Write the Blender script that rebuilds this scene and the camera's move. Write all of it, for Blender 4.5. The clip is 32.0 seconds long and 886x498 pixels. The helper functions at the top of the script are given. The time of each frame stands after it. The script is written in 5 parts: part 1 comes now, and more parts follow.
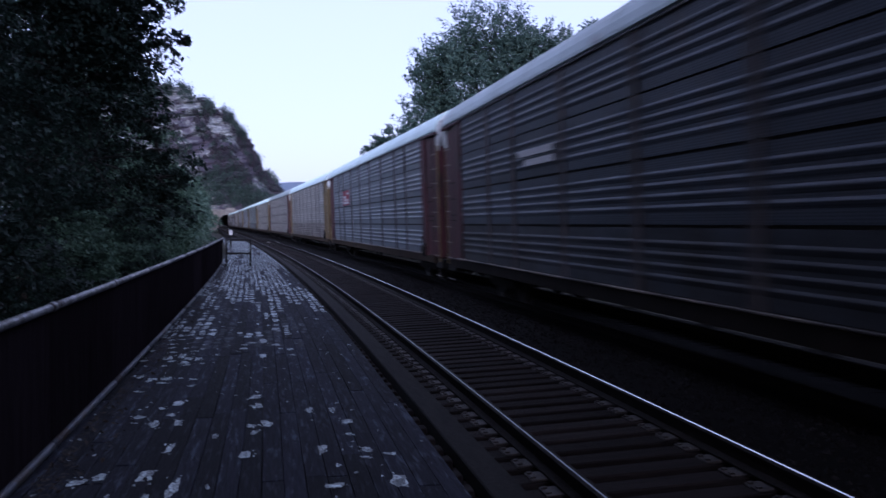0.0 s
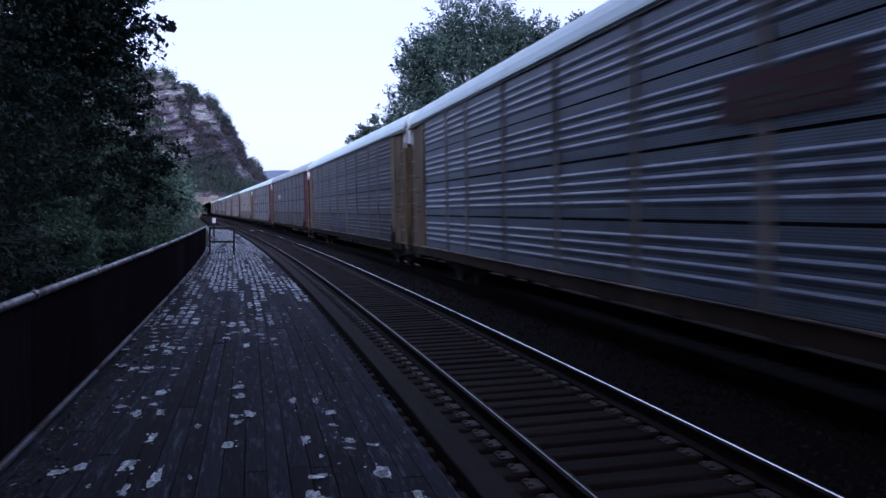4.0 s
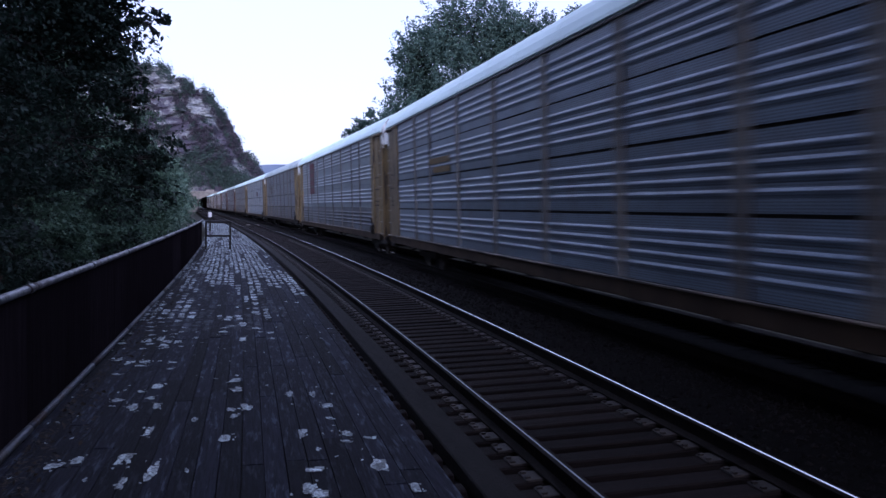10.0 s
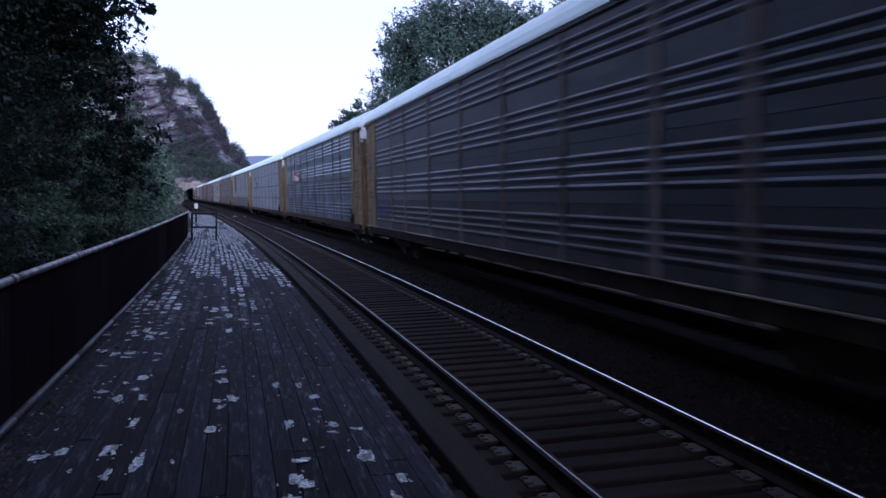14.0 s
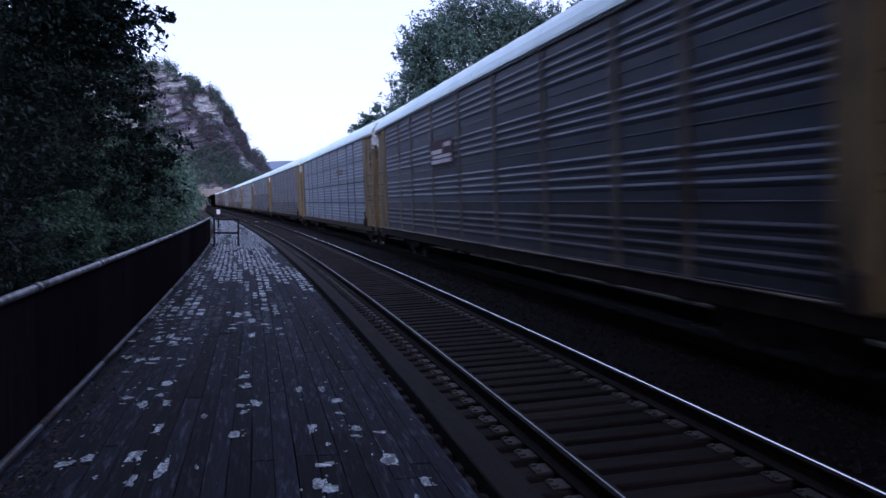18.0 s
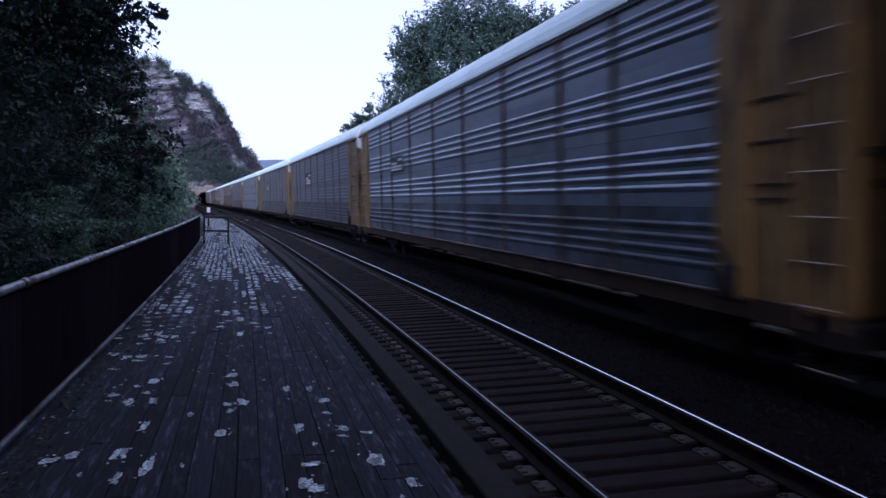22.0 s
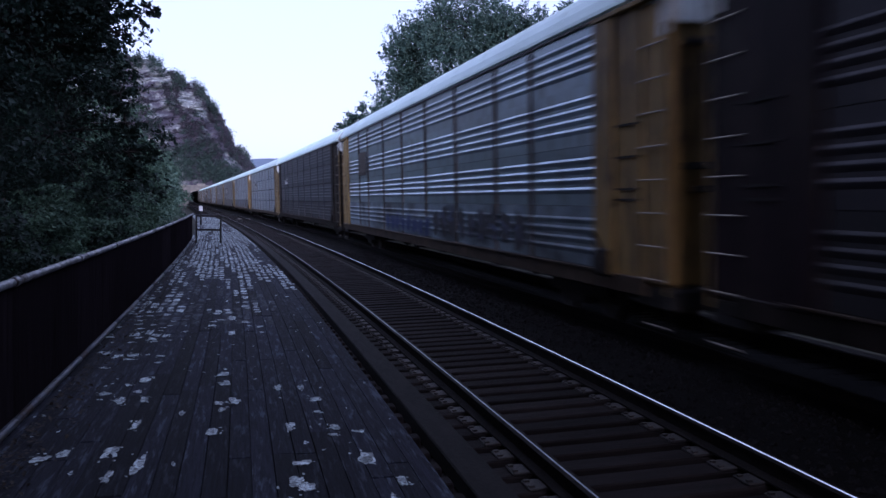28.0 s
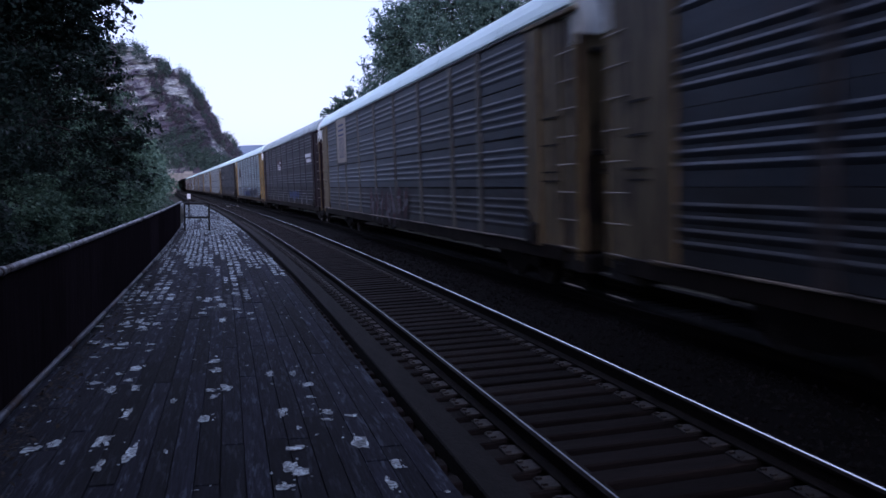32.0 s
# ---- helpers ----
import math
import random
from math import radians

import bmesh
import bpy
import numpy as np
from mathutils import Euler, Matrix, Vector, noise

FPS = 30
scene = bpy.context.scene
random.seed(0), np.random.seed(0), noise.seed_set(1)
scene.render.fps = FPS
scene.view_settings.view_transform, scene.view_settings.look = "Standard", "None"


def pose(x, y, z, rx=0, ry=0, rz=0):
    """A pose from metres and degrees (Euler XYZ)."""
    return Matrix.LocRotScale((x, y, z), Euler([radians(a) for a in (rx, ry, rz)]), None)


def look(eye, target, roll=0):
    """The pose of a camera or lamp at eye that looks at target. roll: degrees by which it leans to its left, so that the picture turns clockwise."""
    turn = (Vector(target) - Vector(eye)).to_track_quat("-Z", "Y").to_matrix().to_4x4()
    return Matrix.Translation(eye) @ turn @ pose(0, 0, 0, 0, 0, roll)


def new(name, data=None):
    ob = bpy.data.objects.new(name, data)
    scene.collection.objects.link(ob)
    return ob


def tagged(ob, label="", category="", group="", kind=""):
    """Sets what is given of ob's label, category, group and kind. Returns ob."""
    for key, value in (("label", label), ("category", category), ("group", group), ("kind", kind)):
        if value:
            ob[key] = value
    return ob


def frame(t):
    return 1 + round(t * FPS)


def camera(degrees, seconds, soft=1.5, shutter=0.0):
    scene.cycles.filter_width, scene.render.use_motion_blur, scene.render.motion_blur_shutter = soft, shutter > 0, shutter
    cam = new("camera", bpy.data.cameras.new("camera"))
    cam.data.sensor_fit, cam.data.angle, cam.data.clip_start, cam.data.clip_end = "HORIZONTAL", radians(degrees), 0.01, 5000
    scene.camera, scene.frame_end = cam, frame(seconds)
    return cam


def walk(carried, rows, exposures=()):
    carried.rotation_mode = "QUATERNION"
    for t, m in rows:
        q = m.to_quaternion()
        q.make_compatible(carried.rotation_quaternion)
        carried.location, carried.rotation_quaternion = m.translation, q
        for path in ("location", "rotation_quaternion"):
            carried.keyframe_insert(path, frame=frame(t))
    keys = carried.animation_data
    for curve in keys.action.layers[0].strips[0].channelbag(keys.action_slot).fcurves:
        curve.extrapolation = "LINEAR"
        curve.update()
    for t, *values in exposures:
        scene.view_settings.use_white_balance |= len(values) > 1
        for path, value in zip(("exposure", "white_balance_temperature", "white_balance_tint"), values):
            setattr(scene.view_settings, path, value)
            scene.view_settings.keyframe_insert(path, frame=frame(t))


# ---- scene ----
cam = camera(57.50, 32.0, soft=1.5, shutter=0.75)
walk(cam, [
    (0, pose(0.003, -0.010, 1.803, 88.322, -0.639, -11.597)),
    (0.5, pose(-0.003, -0.016, 1.813, 88.028, -1.172, -13.196)),
    (1, pose(-0.000, -0.024, 1.820, 88.524, -1.999, -13.475)),
    (1.5, pose(-0.004, -0.039, 1.822, 88.726, -2.269, -13.847)),
    (2, pose(-0.002, -0.045, 1.825, 88.318, -2.187, -13.291)),
    (2.5, pose(-0.012, -0.021, 1.819, 88.042, -1.631, -12.698)),
    (3, pose(-0.010, -0.013, 1.816, 87.965, -1.223, -12.574)),
    (3.5, pose(-0.010, -0.016, 1.820, 87.862, -1.405, -12.803)),
    (5.5, pose(-0.004, -0.000, 1.808, 87.273, -1.179, -12.131)),
    (6, pose(0.001, -0.006, 1.812, 87.333, -1.037, -12.497)),
    (6.5, pose(-0.003, -0.010, 1.810, 87.311, -1.343, -12.861)),
    (7, pose(-0.005, -0.024, 1.811, 87.346, -1.474, -13.082)),
    (7.5, pose(-0.003, -0.017, 1.813, 87.426, -1.493, -13.151)),
    (8, pose(-0.005, -0.024, 1.812, 87.521, -1.397, -13.250)),
    (8.5, pose(-0.005, -0.036, 1.816, 87.600, -1.083, -13.290)),
    (9, pose(-0.003, -0.026, 1.812, 87.362, -1.046, -13.140)),
    (9.5, pose(-0.001, -0.009, 1.809, 87.360, -1.049, -12.939)),
    (10, pose(-0.009, -0.002, 1.808, 87.248, -1.290, -12.950)),
    (10.5, pose(-0.003, -0.007, 1.807, 87.112, -1.303, -13.000)),
    (11, pose(-0.004, -0.002, 1.807, 87.035, -1.457, -13.041)),
    (11.5, pose(-0.005, -0.003, 1.806, 86.903, -1.648, -13.262)),
    (12, pose(0.006, 0.004, 1.805, 86.799, -1.208, -13.345)),
    (12.5, pose(-0.001, 0.005, 1.804, 86.804, -1.386, -13.417)),
    (13, pose(-0.000, 0.000, 1.805, 86.804, -1.208, -13.516)),
    (13.5, pose(-0.009, -0.006, 1.808, 86.822, -1.433, -13.704)),
    (14, pose(-0.004, -0.006, 1.801, 86.704, -1.421, -13.850)),
    (14.5, pose(0.008, 0.008, 1.802, 86.844, -1.352, -13.767)),
    (16.5, pose(0.007, -0.000, 1.805, 86.962, -0.658, -13.371)),
    (17, pose(0.008, 0.001, 1.802, 86.972, -0.851, -13.245)),
    (17.5, pose(0.007, 0.020, 1.798, 86.944, -0.556, -12.606)),
    (18, pose(0.007, 0.024, 1.799, 86.825, -0.467, -12.401)),
    (18.5, pose(0.010, 0.030, 1.798, 86.704, -0.622, -12.490)),
    (19, pose(0.011, 0.010, 1.804, 86.707, -0.632, -12.686)),
    (19.5, pose(0.014, 0.025, 1.799, 86.820, -0.836, -12.817)),
    (20, pose(0.010, 0.011, 1.801, 86.911, -1.051, -13.050)),
    (20.5, pose(0.006, 0.023, 1.798, 86.913, -1.100, -13.098)),
    (21, pose(0.011, 0.024, 1.796, 86.800, -1.051, -13.192)),
    (21.5, pose(0.013, 0.013, 1.800, 86.849, -1.032, -13.097)),
    (22, pose(0.015, 0.020, 1.797, 86.920, -1.285, -13.027)),
    (22.5, pose(0.013, 0.015, 1.798, 86.977, -1.319, -13.089)),
    (23, pose(0.013, 0.020, 1.798, 86.947, -1.532, -13.128)),
    (23.5, pose(0.019, 0.006, 1.797, 86.877, -1.325, -13.281)),
    (24, pose(0.021, 0.013, 1.797, 86.783, -1.357, -13.306)),
    (24.5, pose(0.025, 0.009, 1.799, 86.824, -1.276, -13.434)),
    (25, pose(0.016, 0.015, 1.800, 86.925, -1.432, -13.496)),
    (25.5, pose(0.022, 0.010, 1.797, 86.982, -1.471, -13.593)),
    (27.5, pose(0.020, 0.025, 1.793, 87.006, -1.574, -13.548)),
    (28, pose(0.021, -0.007, 1.801, 86.884, -1.453, -13.518)),
    (28.5, pose(0.024, 0.019, 1.791, 86.801, -1.638, -13.401)),
    (29, pose(0.031, 0.008, 1.797, 86.750, -1.408, -13.529)),
    (29.5, pose(0.030, 0.008, 1.793, 86.722, -1.360, -13.771)),
    (30, pose(0.025, -0.007, 1.796, 86.621, -1.462, -13.826)),
    (30.5, pose(0.023, 0.008, 1.793, 86.347, -1.050, -13.039)),
    (31, pose(0.029, 0.030, 1.789, 86.052, -0.931, -12.828)),
    (31.5, pose(0.024, 0.020, 1.791, 86.193, -0.695, -14.766)),
    (32, pose(0.026, 0.018, 1.786, 85.782, -0.578, -14.290)),
], [(t, 0.57 + e, 5350, 38) for t, e in ((0, -0.2), (1, -0.13), (3, -0.09), (6, 0.04), (13, 0.05), (21, 0), (28, -0.06), (32, -0.1))])

# ---- world, sun, exposure ----
SUN_EL, SUN_AZ = 17.0, 194.0   # veiled sun behind the viewer
world = bpy.data.worlds.new("dusk_sky")
scene.world = world
world.use_nodes = True
wn = world.node_tree.nodes
sky = wn.new("ShaderNodeTexSky")
sky.sky_type = "NISHITA"
sky.sun_disc = False
sky.sun_elevation, sky.sun_rotation = radians(SUN_EL), radians(SUN_AZ)
sky.air_density, sky.dust_density, sky.ozone_density = 1.0, 3.0, 2.0
cloud = wn.new("ShaderNodeMix")   # thin even overcast over the sky
cloud.data_type = "RGBA"
cloud.inputs[0].default_value = 0.6
cloud.inputs[7].default_value = (5.52, 6.14, 6.65, 1)
world.node_tree.links.new(sky.outputs[0], cloud.inputs[6])
world.node_tree.links.new(cloud.outputs[2], wn["Background"].inputs[0])
wn["Background"].inputs[1].default_value = 0.15
sun_data = bpy.data.lights.new("sun", "SUN")
sun_data.energy, sun_data.angle, sun_data.color = 1.4, radians(90), (1.0, 0.98, 0.96)
sun = new("sun", sun_data)
_az, _el = radians(SUN_AZ), radians(SUN_EL)
sun.matrix_world = look((100 * math.sin(_az) * math.cos(_el), 100 * math.cos(_az) * math.cos(_el), 100 * math.sin(_el)), (0, 0, 0))


# ---- the line of the track ----
GAUGE = 1.505          # between rail centres
LEAN = 0.0448          # cant of the curve, radians
SPACING = 3.987        # between the two tracks
TRAIN_OFF = GAUGE / 2 + SPACING
CAR_PITCH = 28.514
SPEED = 14.756


def lncosh(u):
    u = np.abs(u)
    return u + np.log1p(np.exp(-2 * u))


def line(off, y):
    """Place (x, y) and slope dx/dy of the line that runs off metres to the right of the near rail."""
    m, w, y0 = 0.0813, 49.727, -1.873
    u = (y - y0) / w
    x = 2.2076 - m * w * (lncosh(u) - lncosh(-y0 / w))
    s = -m * np.tanh(u)
    n = np.sqrt(1 + s * s)
    return x + off / n, y - off * s / n, s


def heading(s):
    return math.degrees(-math.atan(s))


YS = np.arange(-120.0, 960.0, 0.5)
_sx, _sy, _ = line(3.048, YS)
ARC = np.concatenate([[0], np.cumsum(np.hypot(np.diff(_sx), np.diff(_sy)))])
ARC -= np.interp(0.0, _sy, ARC)


def on_train_line(s):
    x, y, k = line(TRAIN_OFF, float(np.interp(s, ARC, YS)))
    return Vector((float(x), float(y), 0.0))


def fence_x(y):
    return -1.70 + 0.0012 * y - 0.00051 * y * y


def edge_x(y):
    x, _, _ = line(-1.10, y)
    return float(x) - 0.002 * max(0.0, y - 12)


PLAT_Z = -0.06
RAIL_H = 0.17

# ---- materials ----


def node(nt, kind, **values):
    n = nt.nodes.new(kind)
    for k, v in values.items():
        n.inputs[k].default_value = v
    return n


def surf(name, c1, c2, scale=3.0, rough=0.7, metal=0.0, bump=0.2, fine=40.0, vary=0.0, stretch=(1, 1, 1), stain=None,
         stain_scale=1.2, stain_at=0.62, island=False, spec=0.5, stain_stretch=None, soft=0.06):
    """Two-tone surface with coarse and fine variation, stains and relief; vary: spread of brightness from piece to piece."""
    m = bpy.data.materials.new(name)
    m.use_nodes = True
    nt = m.node_tree
    b = nt.nodes["Principled BSDF"]
    link = nt.links.new
    tc = nt.nodes.new("ShaderNodeTexCoord")
    info = nt.nodes.new("ShaderNodeObjectInfo")
    shift = node(nt, "ShaderNodeVectorMath")
    shift.operation = "MULTIPLY_ADD"
    link(tc.outputs["Object"], shift.inputs[0])
    shift.inputs[1].default_value = stretch
    mul = node(nt, "ShaderNodeMath")
    mul.operation = "MULTIPLY"
    mul.inputs[1].default_value = 37.0
    link(info.outputs["Random"], mul.inputs[0])
    link(mul.outputs[0], shift.inputs[2])
    n1 = node(nt, "ShaderNodeTexNoise", Scale=scale, Detail=6.0, Roughness=0.62)
    n2 = node(nt, "ShaderNodeTexNoise", Scale=fine, Detail=3.0)
    link(shift.outputs[0], n1.inputs["Vector"])
    link(shift.outputs[0], n2.inputs["Vector"])
    ramp = nt.nodes.new("ShaderNodeValToRGB")
    ramp.color_ramp.elements[0].position, ramp.color_ramp.elements[1].position = 0.3, 0.72
    ramp.color_ramp.elements[0].color, ramp.color_ramp.elements[1].color = (*c1, 1), (*c2, 1)
    link(n1.outputs["Fac"], ramp.inputs[0])
    out = ramp.outputs[0]
    if stain:
        n3 = node(nt, "ShaderNodeTexNoise", Scale=stain_scale, Detail=8.0, Roughness=0.7)
        off = node(nt, "ShaderNodeVectorMath")
        off.operation = "MULTIPLY_ADD"
        off.inputs[1].default_value = stain_stretch or (1, 1, 1)
        link((tc.outputs["Object"] if stain_stretch else shift.outputs[0]), off.inputs[0])
        if stain_stretch:
            link(mul.outputs[0], off.inputs[2])
        else:
            off.inputs[2].default_value = (13.1, 4.7, 8.8)
        link(off.outputs[0], n3.inputs["Vector"])
        r3 = nt.nodes.new("ShaderNodeValToRGB")
        r3.color_ramp.elements[0].position, r3.color_ramp.elements[1].position = stain_at - soft, stain_at + soft
        link(n3.outputs["Fac"], r3.inputs[0])
        mx = nt.nodes.new("ShaderNodeMix")
        mx.data_type = "RGBA"
        link(r3.outputs[0], mx.inputs[0])
        link(out, mx.inputs[6])
        mx.inputs[7].default_value = (*stain, 1)
        out = mx.outputs[2]
    if vary:
        src = info.outputs["Random"]
        if island:
            src = nt.nodes.new("ShaderNodeNewGeometry").outputs["Random Per Island"]
        rng = node(nt, "ShaderNodeMapRange")
        rng.inputs["To Min"].default_value, rng.inputs["To Max"].default_value = 1 - vary, 1 + vary
        link(src, rng.inputs["Value"])
        hsv = nt.nodes.new("ShaderNodeHueSaturation")
        link(rng.outputs[0], hsv.inputs["Value"])
        link(out, hsv.inputs["Color"])
        out = hsv.outputs[0]
    link(out, b.inputs["Base Color"])
    rr = node(nt, "ShaderNodeMapRange")
    rr.inputs["To Min"].default_value, rr.inputs["To Max"].default_value = max(0.05, rough - 0.12), min(1.0, rough + 0.12)
    link(n2.outputs["Fac"], rr.inputs["Value"])
    link(rr.outputs[0], b.inputs["Roughness"])
    b.inputs["Metallic"].default_value = metal
    b.inputs["Specular IOR Level"].default_value = spec
    if bump:
        bp = node(nt, "ShaderNodeBump", Strength=bump, Distance=0.02)
        add = node(nt, "ShaderNodeMath")
        link(n1.outputs["Fac"], add.inputs[0])
        link(n2.outputs["Fac"], add.inputs[1])
        link(add.outputs[0], bp.inputs["Height"])
        link(bp.outputs[0], b.inputs["Normal"])
    return m


def leaf_mat(name, dark, light, glint, spec=0.2):
    """Leaves from dark to light, a few with a bright glint put into their colour."""
    m = bpy.data.materials.new(name)
    m.use_nodes = True
    nt = m.node_tree
    b = nt.nodes["Principled BSDF"]
    geo = nt.nodes.new("ShaderNodeNewGeometry")
    ramp = nt.nodes.new("ShaderNodeValToRGB")
    ramp.color_ramp.elements[0].color, ramp.color_ramp.elements[1].color = (*dark, 1), (*light, 1)
    ramp.color_ramp.elements[1].position = 0.965
    e = ramp.color_ramp.elements.new(1.0)
    e.color = (*glint, 1)
    nt.links.new(geo.outputs["Random Per Island"], ramp.inputs[0])
    nt.links.new(ramp.outputs[0], b.inputs["Base Color"])
    b.inputs["Roughness"].default_value = 0.6
    b.inputs["Specular IOR Level"].default_value = spec
    tr = nt.nodes.new("ShaderNodeBsdfTranslucent")
    nt.links.new(ramp.outputs[0], tr.inputs["Color"])
    mix = nt.nodes.new("ShaderNodeMixShader")
    mix.inputs[0].default_value = 0.25
    nt.links.new(b.outputs[0], mix.inputs[1])
    nt.links.new(tr.outputs[0], mix.inputs[2])
    nt.links.new(mix.outputs[0], nt.nodes["Material Output"].inputs[0])
    return m


WOOD = surf("weathered_deck_wood", (0.0032, 0.0035, 0.0056), (0.0165, 0.0182, 0.0305), 2.6, 0.85, 0, 0.5, 30, 0.6, (3.5, 0.9, 3.5), (0.046, 0.055, 0.076), 3.4, 0.585, spec=0.15, stain_stretch=(1.0, 0.7, 1.0), soft=0.05)
PAINT = surf("worn_white_paint", (0.2, 0.245, 0.265), (0.54, 0.635, 0.66), 9, 0.75, 0, 0.15, 60, 0.55, island=True, stain=(0.05, 0.052, 0.06), stain_scale=38, stain_at=0.53)
THIN = surf("thin_worn_paint", (0.022, 0.025, 0.036), (0.078, 0.09, 0.115), 7, 0.8, 0, 0.2, 50, 0.5, island=True, stain=(0.014, 0.015, 0.02), stain_scale=14, stain_at=0.5, spec=0.2)
TIMBER = surf("creosoted_timber", (0.007, 0.0065, 0.0065), (0.016, 0.0145, 0.014), 3, 0.9, 0, 0.5, 35, 0.35, (3, 0.6, 3), spec=0.15)
# far-track ties: the shade under the train is put into this near-black timber
SHADE_TIMBER = surf("shaded_timber", (0.002, 0.0019, 0.0019), (0.005, 0.0046, 0.0045), 3, 0.95, 0, 0.5, 35, 0.3, (3, 0.6, 3), spec=0.08)
TIE = surf("tie_timber", (0.0075, 0.006, 0.0062), (0.0185, 0.0148, 0.0145), 3, 0.9, 0, 0.5, 35, 0.35, (0.6, 4, 4), spec=0.1)
PLATE = surf("rusty_tie_plate", (0.011, 0.0095, 0.009), (0.034, 0.029, 0.027), 8, 0.75, 0.2, 0.4, 60, 0.3)
RUST = surf("rail_rust", (0.005, 0.0042, 0.004), (0.014, 0.011, 0.01), 8, 0.85, 0.0, 0.4, 60, spec=0.12)
# far-track rail head, darkened in colour for the shade under the train
SHADED_HEAD = surf("shaded_rail_head", (0.006, 0.0055, 0.006), (0.016, 0.015, 0.015), 6, 0.75, 0.1, 0.1, 60)
# rail shine set by colour: darker steel dims the near rail's highlight
HEAD_NEAR = surf("dimmed_rail_head", (0.07, 0.076, 0.082), (0.15, 0.158, 0.165), 6, 0.36, 1.0, 0.05, 60)
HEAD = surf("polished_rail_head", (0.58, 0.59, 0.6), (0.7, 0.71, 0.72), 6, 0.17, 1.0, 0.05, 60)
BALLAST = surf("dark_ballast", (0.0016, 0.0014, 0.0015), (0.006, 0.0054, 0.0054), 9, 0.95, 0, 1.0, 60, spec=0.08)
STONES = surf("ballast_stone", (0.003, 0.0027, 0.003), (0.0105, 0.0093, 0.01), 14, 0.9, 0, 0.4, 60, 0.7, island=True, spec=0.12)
EARTH = surf("earth_and_weeds", (0.014, 0.015, 0.01), (0.034, 0.033, 0.024), 0.6, 0.95, 0, 0.6, 12, spec=0.2)
PIPE = surf("galvanised_pipe", (0.1, 0.1, 0.11), (0.3, 0.31, 0.34), 5, 0.45, 0.6, 0.3, 50, stain=(0.04, 0.032, 0.03), stain_scale=5, stain_at=0.52)
PIPE_DULL = surf("dull_pipe", (0.02, 0.0235, 0.031), (0.058, 0.067, 0.088), 5, 0.6, 0.3, 0.3, 50, stain=(0.03, 0.022, 0.02), stain_scale=4, stain_at=0.52)
LITTER = surf("dead_leaves", (0.012, 0.0095, 0.0085), (0.036, 0.027, 0.02), 20, 0.9, 0, 0.3, 60, 0.5, island=True)
SCREEN = surf("dark_fence_screen", (0.0082, 0.0064, 0.0078), (0.018, 0.0143, 0.0168), 3, 0.95, 0, 0.3, 40, 0.3, (1, 5, 0.4), spec=0.0)
BLACKIRON = surf("dark_iron", (0.006, 0.0055, 0.006), (0.016, 0.0145, 0.0145), 8, 0.65, 0.4, 0.2, 50)
BARK = surf("bark", (0.01, 0.009, 0.008), (0.03, 0.026, 0.023), 4, 0.95, 0, 0.9, 20, stretch=(3, 3, 0.6))
# backlit shade is put into the maples' near-black leaf colour
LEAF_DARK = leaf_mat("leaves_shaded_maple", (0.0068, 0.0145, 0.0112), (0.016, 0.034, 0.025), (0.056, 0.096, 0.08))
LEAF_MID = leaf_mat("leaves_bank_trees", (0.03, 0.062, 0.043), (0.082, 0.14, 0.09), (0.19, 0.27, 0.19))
# far bank leaves, lightened in colour to stand for haze
LEAF_FAR = leaf_mat("leaves_far_hazed", (0.052, 0.098, 0.075), (0.125, 0.2, 0.143), (0.235, 0.32, 0.245))
LEAF_RIGHT = leaf_mat("leaves_broad_crown", (0.036, 0.074, 0.064), (0.105, 0.175, 0.144), (0.22, 0.3, 0.26))
LEAF_HILL = leaf_mat("leaves_hillside", (0.03, 0.056, 0.05), (0.075, 0.118, 0.102), (0.12, 0.165, 0.145))
# brush colour is paled to carry the haze over the bluff
BRUSH_HILL = leaf_mat("brush_hillside_hazed", (0.044, 0.042, 0.056), (0.105, 0.094, 0.12), (0.16, 0.13, 0.15))
STONE = surf("portal_stone", (0.15, 0.142, 0.126), (0.26, 0.243, 0.215), 1.2, 0.9, 0, 0.6, 10, 0.15, stain=(0.12, 0.1, 0.09), stain_scale=0.4)
SOOT = surf("tunnel_soot", (0.012, 0.012, 0.012), (0.03, 0.028, 0.027), 0.8, 0.95, 0, 0.4, 8)
WHITE = surf("white_marker_paint", (0.7, 0.7, 0.7), (0.82, 0.82, 0.82), 6, 0.6, 0, 0.1, 40)
# blue distance haze is painted into the ridge's base colour
DISTANT = surf("distant_forest_hazed", (0.14, 0.18, 0.24), (0.18, 0.225, 0.29), 0.02, 1.0, 0, 0.0, 0.3, spec=0.0)

# railcar finishes
STEEL_STAIN = (0.075, 0.062, 0.06)
FIN = {}


